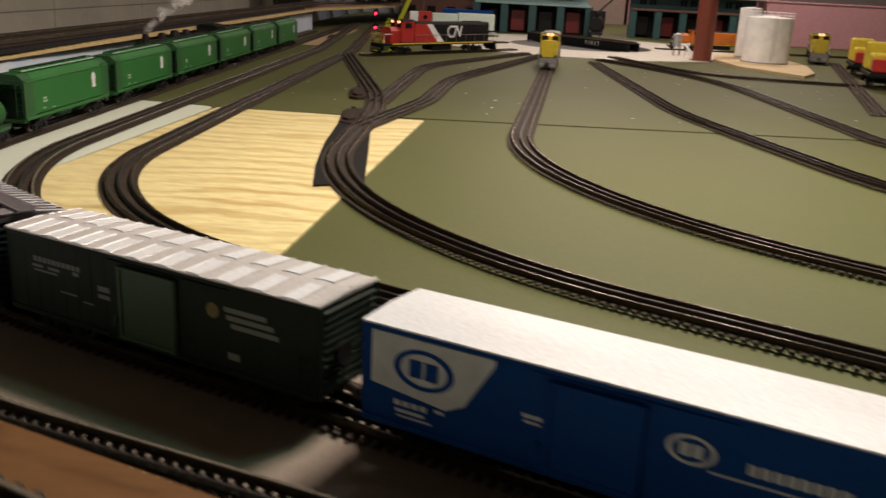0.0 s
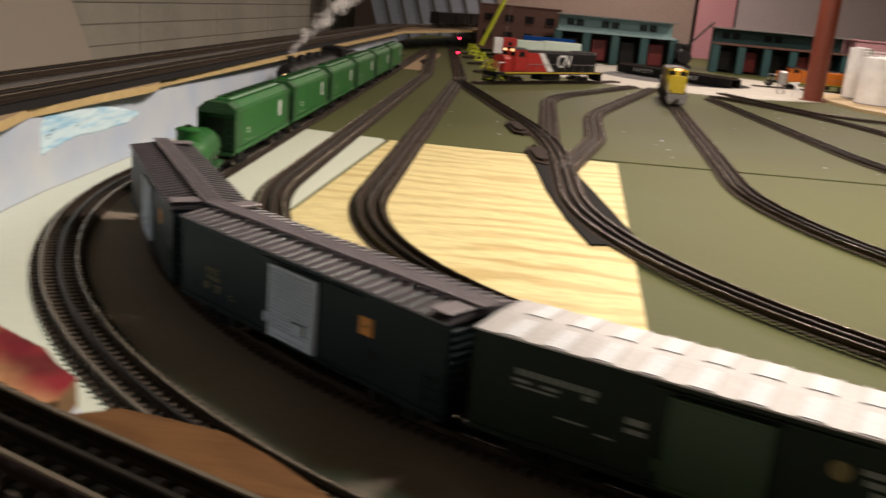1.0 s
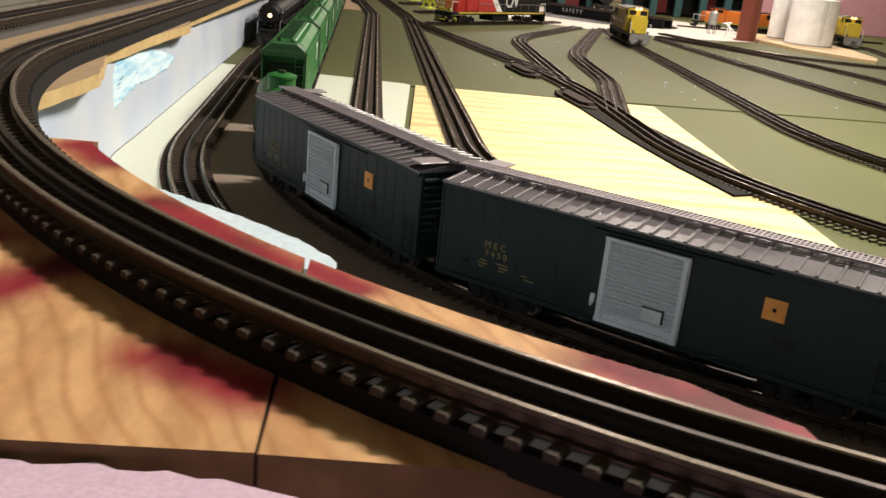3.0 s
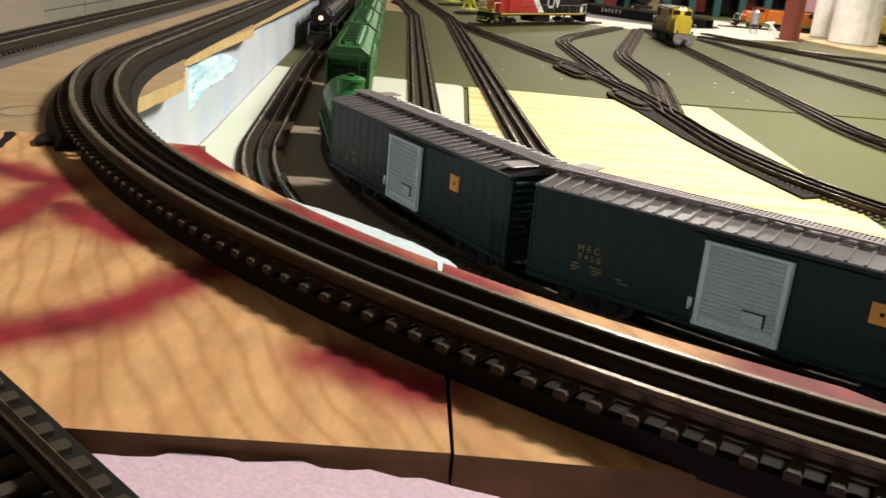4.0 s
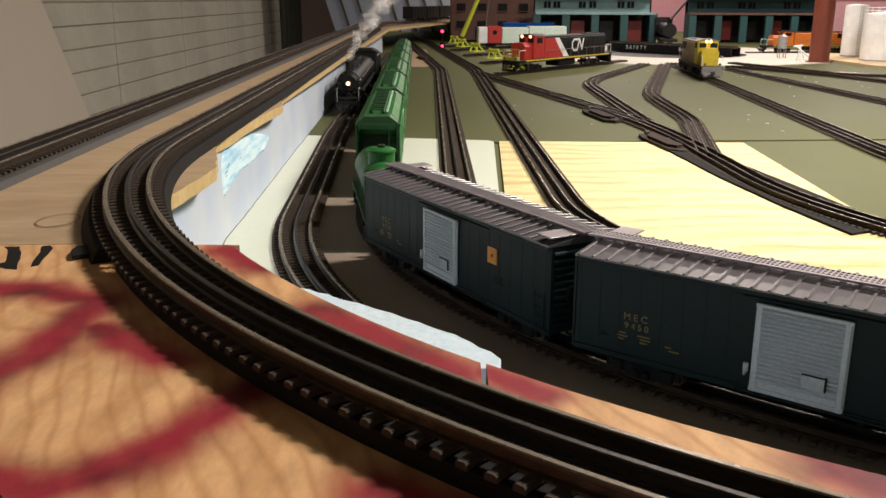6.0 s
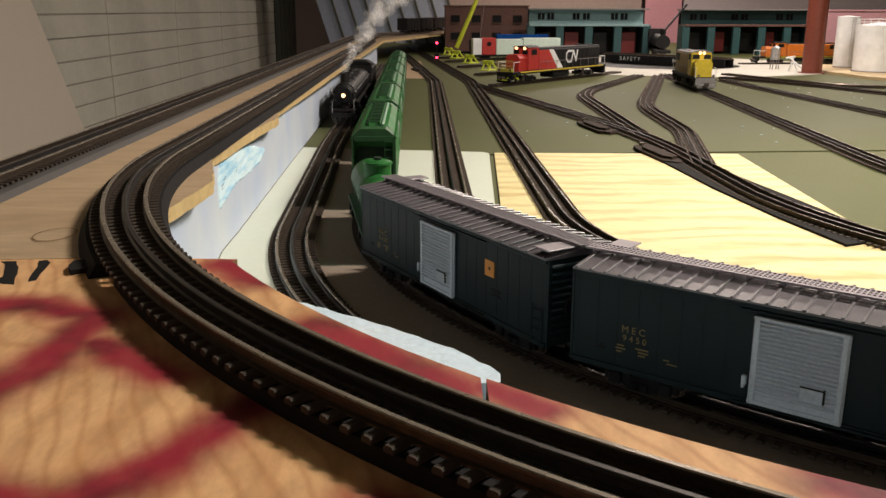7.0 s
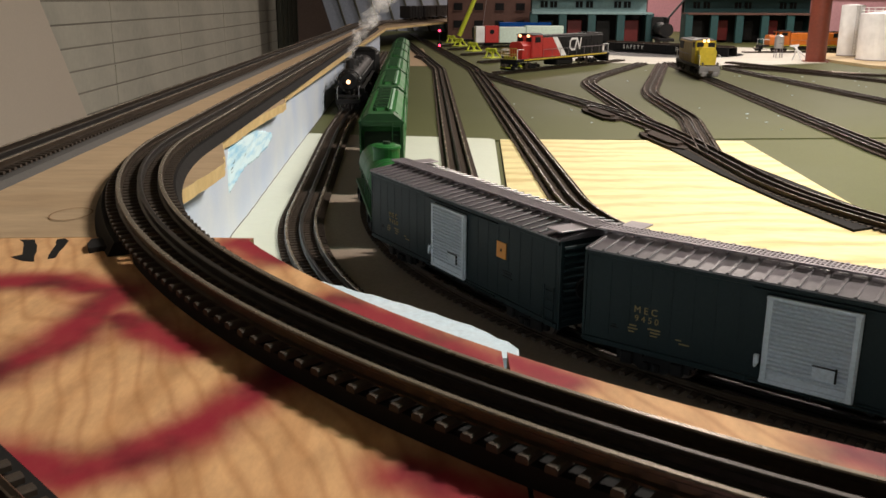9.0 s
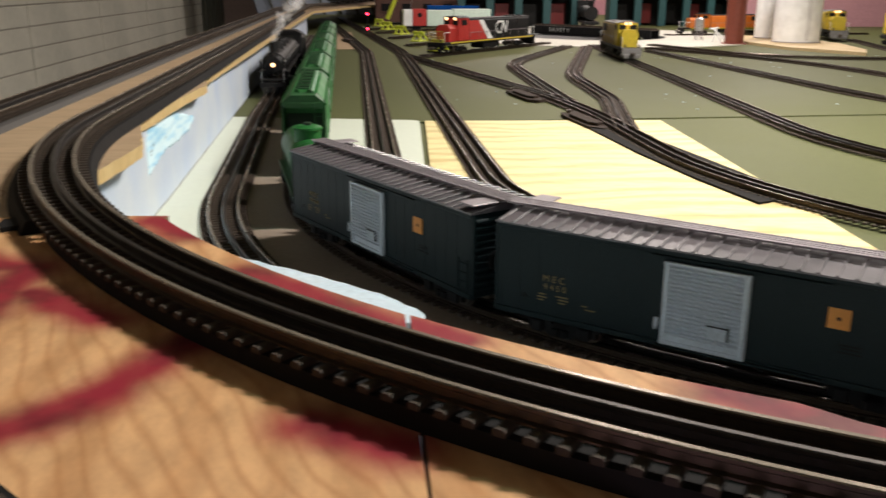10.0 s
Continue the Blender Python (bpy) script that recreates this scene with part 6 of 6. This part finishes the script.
def house(label, y, x0, x1, z_low, z_top, upper, lower_roof, bays, windows, depth=0.16, turn=0.0):
    """An engine shed: a windowed clerestory over a low roof on posts, with dark open bays and stalls inside."""
    h = tagged(empty("engine_shed", Matrix.Translation(((x0 + x1) / 2, y, 0)) @ Matrix.Rotation(radians(turn), 4, "Z")), label, "engine shed", "engine sheds")
    w = x1 - x0
    b = bm_new()
    box(b, 0, 0.10, (z_low + z_top) / 2, w, 0.02, z_top - z_low, 0.001)
    wall = part("clerestory_wall", b, upper, h)
    b = bm_new()
    box(b, 0, depth / 2, z_top + 0.004, w + 0.03, depth, 0.008, 0.001)
    part("upper_roof", b, M_GREYROOF, h)
    b = bm_new()
    box(b, 0, 0.04, z_low, w + 0.02, 0.14, 0.012, 0.001)
    part("lower_roof", b, lower_roof, h)
    for x in windows:
        b = bm_new()
        box(b, x * w - w / 2, 0.087, z_low + 0.56 * (z_top - z_low), 0.040, 0.006, 0.036)
        win = part("window", b, M_BLACK, wall)
        b = bm_new()
        box(b, x * w - w / 2, 0.0825, z_low + 0.56 * (z_top - z_low), 0.003, 0.003, 0.036)
        part("mullion", b, upper, win)
    for k in range(bays + 1):
        b = bm_new()
        box(b, -w / 2 + w * k / bays, -0.01, z_low / 2, 0.045, 0.03, z_low, 0.002)
        part("post", b, M_TEAL, h)
    for k in range(bays):
        b = bm_new()
        box(b, -w / 2 + w * (k + 0.5) / bays, 0.11, z_low * 0.42, w / bays * 0.5, 0.06, z_low * 0.7, 0.004)
        part("stall_front", b, M_DARKRED if k % 2 else M_LOCO, h)
    b = bm_new()
    box(b, 0, depth, z_top / 2, w, 0.02, z_top, 0.001)
    part("back_wall", b, M_LOCO, h)
    for s in (-1, 1):
        b = bm_new()
        box(b, s * (w / 2 - 0.005), depth / 2, z_low / 2, 0.012, depth, z_low, 0.001)
        part("side_wall", b, M_TEAL, h)
    return h


house("engine shed with pale teal clerestory and open bays", 5.95, -0.20, 0.472, 0.176, 0.262, M_PALETEAL, M_PALETEAL, 4, (0.105, 0.187, 0.41, 0.50, 0.746, 0.83))
house("dark teal engine shed with open bays", 6.2, 0.768, 1.54, 0.172, 0.260, M_TEAL, M_BRICK, 5, (0.09, 0.17, 0.42, 0.50, 0.78, 0.86))


def brick_house(label, y, x0, x1, z, mat, cols, rows_n):
    h = tagged(empty("model_building", Matrix.Translation(((x0 + x1) / 2, y, 0))), label, "model building", "model buildings")
    w = x1 - x0
    b = bm_new()
    box(b, 0, 0.15, z / 2, w, 0.30, z, 0.002)
    wall = part("wall", b, mat, h)
    b = bm_new()
    box(b, 0, 0.15, z + 0.004, w + 0.012, 0.312, 0.010, 0.002)
    part("cornice", b, mat, h)
    for i in range(cols):
        for k in range(rows_n):
            b = bm_new()
            box(b, -w / 2 + w * (i + 0.5) / cols, -0.001, 0.06 + (z - 0.07) * (k + 0.4) / rows_n, w / cols * 0.42, 0.008, 0.045, 0.001)
            win = part("window", b, M_BLACK, wall)
            b = bm_new()
            box(b, -w / 2 + w * (i + 0.5) / cols, -0.006, 0.036 + (z - 0.07) * (k + 0.4) / rows_n, w / cols * 0.48, 0.006, 0.005)
            part("sill", b, mat, win)
    return h


brick_house("dark brick model building behind the crane", 6.3, -0.69, -0.18, 0.278, M_BRICK, 4, 2)
brick_house("mauve model factory wall behind the tanks", 6.15, 1.57, 3.0, 0.257, M_MAUVE, 0, 0)


def crane():
    c = tagged(empty("crane_car", Matrix.Translation((-0.56, 5.72, TOP))), "yellow boom crane on a dark rail car", "crane")
    b = bm_new()
    box(b, 0, 0, 0.022, 0.24, 0.06, 0.010, 0.002)
    part("flat_car", b, M_BLACK, c)
    b = bm_new()
    box(b, 0.04, 0, 0.062, 0.085, 0.056, 0.060, 0.004)
    cabm = part("crane_house", b, M_LOCO, c)
    b = bm_new()
    tube(b, (0.045, -0.029, 0.075), (0.045, -0.031, 0.075), 0.004, n=10)
    part("lamp", b, M_LAMP, cabm)
    for s in (-1, 1):
        b = bm_new()
        a, e = Vector((-0.075, s * 0.012, 0.045)), Vector((0.12, s * 0.008, 0.50))
        tube(b, a, e, 0.013, 0.009, n=8)
        boom = part("boom_chord", b, M_LIME, c)
    b = bm_new()
    for k in range(12):
        f0, f1 = k / 12, (k + 1) / 12
        p0 = Vector((-0.075, 0.012, 0.045)).lerp(Vector((0.12, 0.008, 0.50)), f0)
        p1 = Vector((-0.075, -0.012, 0.045)).lerp(Vector((0.12, -0.008, 0.50)), f1)
        tube(b, p0, p1, 0.003, n=6)
    part("lattice", b, M_LIME, c)
    b = bm_new()
    tube(b, (0.10, 0, 0.45), (0.055, 0, 0.09), 0.0012, n=6)
    part("cable", b, M_GALV, c)
    for x in (-0.08, 0.08):
        truck(c, x)


crane()


def tank(label, x, y, r, h, rail=True):
    t = tagged(empty("storage_tank", Matrix.Translation((x, y, 0.012))), label, "storage tank", "white storage tanks")
    b = bm_new()
    tube(b, (0, 0, 0), (0, 0, h), r, n=40)
    tube(b, (0, 0, h), (0, 0, h + r * 0.10), r, r * 0.15, n=40)
    part("shell", b, M_WHITEPAINT, t, smooth=False)
    b = bm_new()
    tube(b, (0, 0, 0.0), (0, 0, 0.004), r * 1.04, n=40)
    part("foot_ring", b, M_GALV, t)
    if rail:
        b = bm_new()
        n = 20
        for k in range(n):
            a0, a1 = 2 * math.pi * k / n, 2 * math.pi * (k + 1) / n
            p0, p1 = (r * math.cos(a0), r * math.sin(a0)), (r * math.cos(a1), r * math.sin(a1))
            for z in (h + 0.012, h + 0.024):
                tube(b, (*p0, z), (*p1, z), 0.0009, n=5)
            tube(b, (*p0, h), (*p0, h + 0.024), 0.0009, n=5)
        part("top_rail", b, M_WHITEPAINT, t)
    ladder(t, 0, -r - 0.003, 0.01, h, M_GALV, True, 0.012, 16)
    return t


tank("large white storage tank with a top railing", 1.118, 4.474, 0.098, 0.190)
tank("slim white storage tank beside the large one", 1.110, 4.766, 0.049, 0.222, False)
b = bm_new()
prism(b, [(0.905, 4.50), (0.93, 4.16), (1.10, 3.86), (1.19, 4.02), (1.28, 4.40), (1.28, 4.86), (1.10, 4.98), (0.97, 4.78)], 0.0, 0.012)
tagged(part("wooden_base", b, M_WOODBASE), "pale wooden base under the white tanks", "base")

b = bm_new()
tube(b, (0.852, 4.50, 0.0), (0.852, 4.50, 1.67), 0.041, n=32)
tube(b, (0.852, 4.50, -0.91), (0.852, 4.50, -0.018), 0.041, n=32)
tube(b, (0.852, 4.50, 0.0), (0.852, 4.50, 0.006), 0.055, n=32)
tagged(part("column", b, M_PILLAR), "red-brown painted steel column through the table", "column", kind="structure")

sv = tagged(empty("water_tank", Matrix.Translation((0.785, 4.75, 0))), "small silver tank on thin legs", "tank")
b = bm_new()
tube(b, (0, 0, 0.045), (0, 0, 0.098), 0.020, n=20)
tube(b, (0, 0, 0.098), (0, 0, 0.106), 0.020, 0.004, n=20)
part("shell", b, M_SILVER, sv)
for k in range(4):
    b = bm_new()
    tube(b, (0.014 * (1 if k % 2 else -1), 0.014 * (1 if k > 1 else -1), 0), (0.012 * (1 if k % 2 else -1), 0.012 * (1 if k > 1 else -1), 0.046), 0.002, n=6)
    part("leg", b, M_GALV, sv)
pp = tagged(empty("pipe_stand", Matrix.Translation((0.815, 4.58, 0))), "bent white pipes beside the column", "pipes")
for k in range(3):
    b = bm_new()
    tube(b, (-0.03 + 0.012 * k, 0.01 * k, 0.062), (0.035 - 0.03 * k, -0.03 + 0.02 * k, 0.002), 0.0035, n=8)
    part("pipe", b, M_WHITEPAINT, pp)
b = bm_new()
tube(b, (-0.045, 0, 0.062), (0.0, 0.02, 0.066), 0.0035, n=8)
part("spout", b, M_WHITEPAINT, pp)


def signal(x, y):
    g = tagged(empty("signal_mast", Matrix.Translation((x, y, 0))), "dark signal mast with two red lamps", "signal")
    b = bm_new()
    tube(b, (0, 0, 0), (0, 0, 0.115), 0.003, n=8)
    part("mast", b, M_BLACK, g)
    for z in (0.092, 0.016):
        b = bm_new()
        box(b, 0, -0.004, z, 0.024, 0.006, 0.034, 0.002)
        hd = part("signal_head", b, M_BLACK, g)
        b = bm_new()
        tube(b, (0, -0.007, z - 0.002), (0, -0.0095, z - 0.002), 0.0065, n=14)
        part("lens", b, M_REDLAMP, hd, "glowing red lens")


signal(-0.745, 5.48)


def black_engine(x, y, turn):
    """A dark engine that stands at the shed, with a boom over it."""
    e = tagged(empty("steam_locomotive", Matrix.Translation((x, y, TOP)) @ Matrix.Rotation(radians(turn), 4, "Z")), "dark engine standing before the sheds", "locomotive")
    b = bm_new()
    tube(b, (-0.18, 0, 0.060), (0.12, 0, 0.060), 0.026, n=24)
    part("boiler", b, M_LOCO, e)
    b = bm_new()
    tube(b, (0.09, 0, 0.083), (0.09, 0, 0.108), 0.010, 0.012, n=16)
    part("smokestack", b, M_LOCO, e)
    b = bm_new()
    box(b, -0.19, 0, 0.068, 0.07, 0.064, 0.075, 0.003)
    part("cab", b, M_LOCO, e)
    b = bm_new()
    box(b, -0.03, 0, 0.024, 0.36, 0.056, 0.012, 0.002)
    part("frame", b, M_LOCO, e)
    for s in (-1, 1):
        for k in range(4):
            b = bm_new()
            tube(b, (-0.12 + 0.06 * k, s * 0.0145, 0.017), (-0.12 + 0.06 * k, s * 0.018, 0.017), 0.017, n=18)
            part("driving_wheel", b, M_STEEL, e)
    b = bm_new()
    tube(b, (0.11, 0, 0.10), (-0.05, 0.1, 0.20), 0.004, n=8)
    part("boom", b, M_LOCO, e)
    return e


be = black_engine(0.50, 5.72, -97)
be.scale = (1.2, 1.4, 1.4)


def loader(x, y, turn, size=1.0):
    t = tagged(empty("ballast_loader", Matrix.Translation((x, y, TOP)) @ Matrix.Rotation(radians(turn), 4, "Z")), "yellow track machine with a red load", "track machine")
    b = bm_new()
    box(b, 0, 0, 0.024, 0.26, 0.058, 0.010, 0.002)
    part("flat_car", b, M_BLACK, t)
    b = bm_new()
    box(b, -0.06, 0, 0.060, 0.09, 0.056, 0.060, 0.004)
    part("cab", b, M_YELLOW, t)
    b = bm_new()
    box(b, 0.05, 0, 0.050, 0.10, 0.050, 0.038, 0.004)
    part("engine_box", b, M_YELLOW, t)
    b = bm_new()
    box(b, 0.115, 0, 0.045, 0.03, 0.050, 0.028, 0.003)
    part("load", b, M_RED, t)
    for q in (-0.08, 0.08):
        truck(t, q)
    t.scale = (1.0, size, size)


loader(1.42, 4.18, -105, 1.5)
loader(1.30, 3.70, -105, 1.6)


# ---- the wall's blocks ----
def block_wall():
    me = {}
    rows, k = 12, 0
    course = 0.0905
    for r in range(-2, rows):
        z = -0.125 + course * r
        for c in range(6):
            y0, y1 = 3.62 + 1.085 * c, 3.62 + 1.085 * (c + 1)
            if "block" not in me:
                b = bm_new()
                box(b, 0, 0, 0, 0.05, 1.078, course - 0.006, 0.002)
                me["block"] = bpy.data.meshes.new("block")
                b.to_mesh(me["block"])
                b.free()
                me["block"].materials.append(M_BLOCK)
            ob = new("block", me["block"])
            ob.parent = WALL_W
            ob.matrix_basis = Matrix.Translation((-2.222 + random.uniform(-0.0015, 0.0015), (y0 + y1) / 2, z + course / 2))


block_wall()
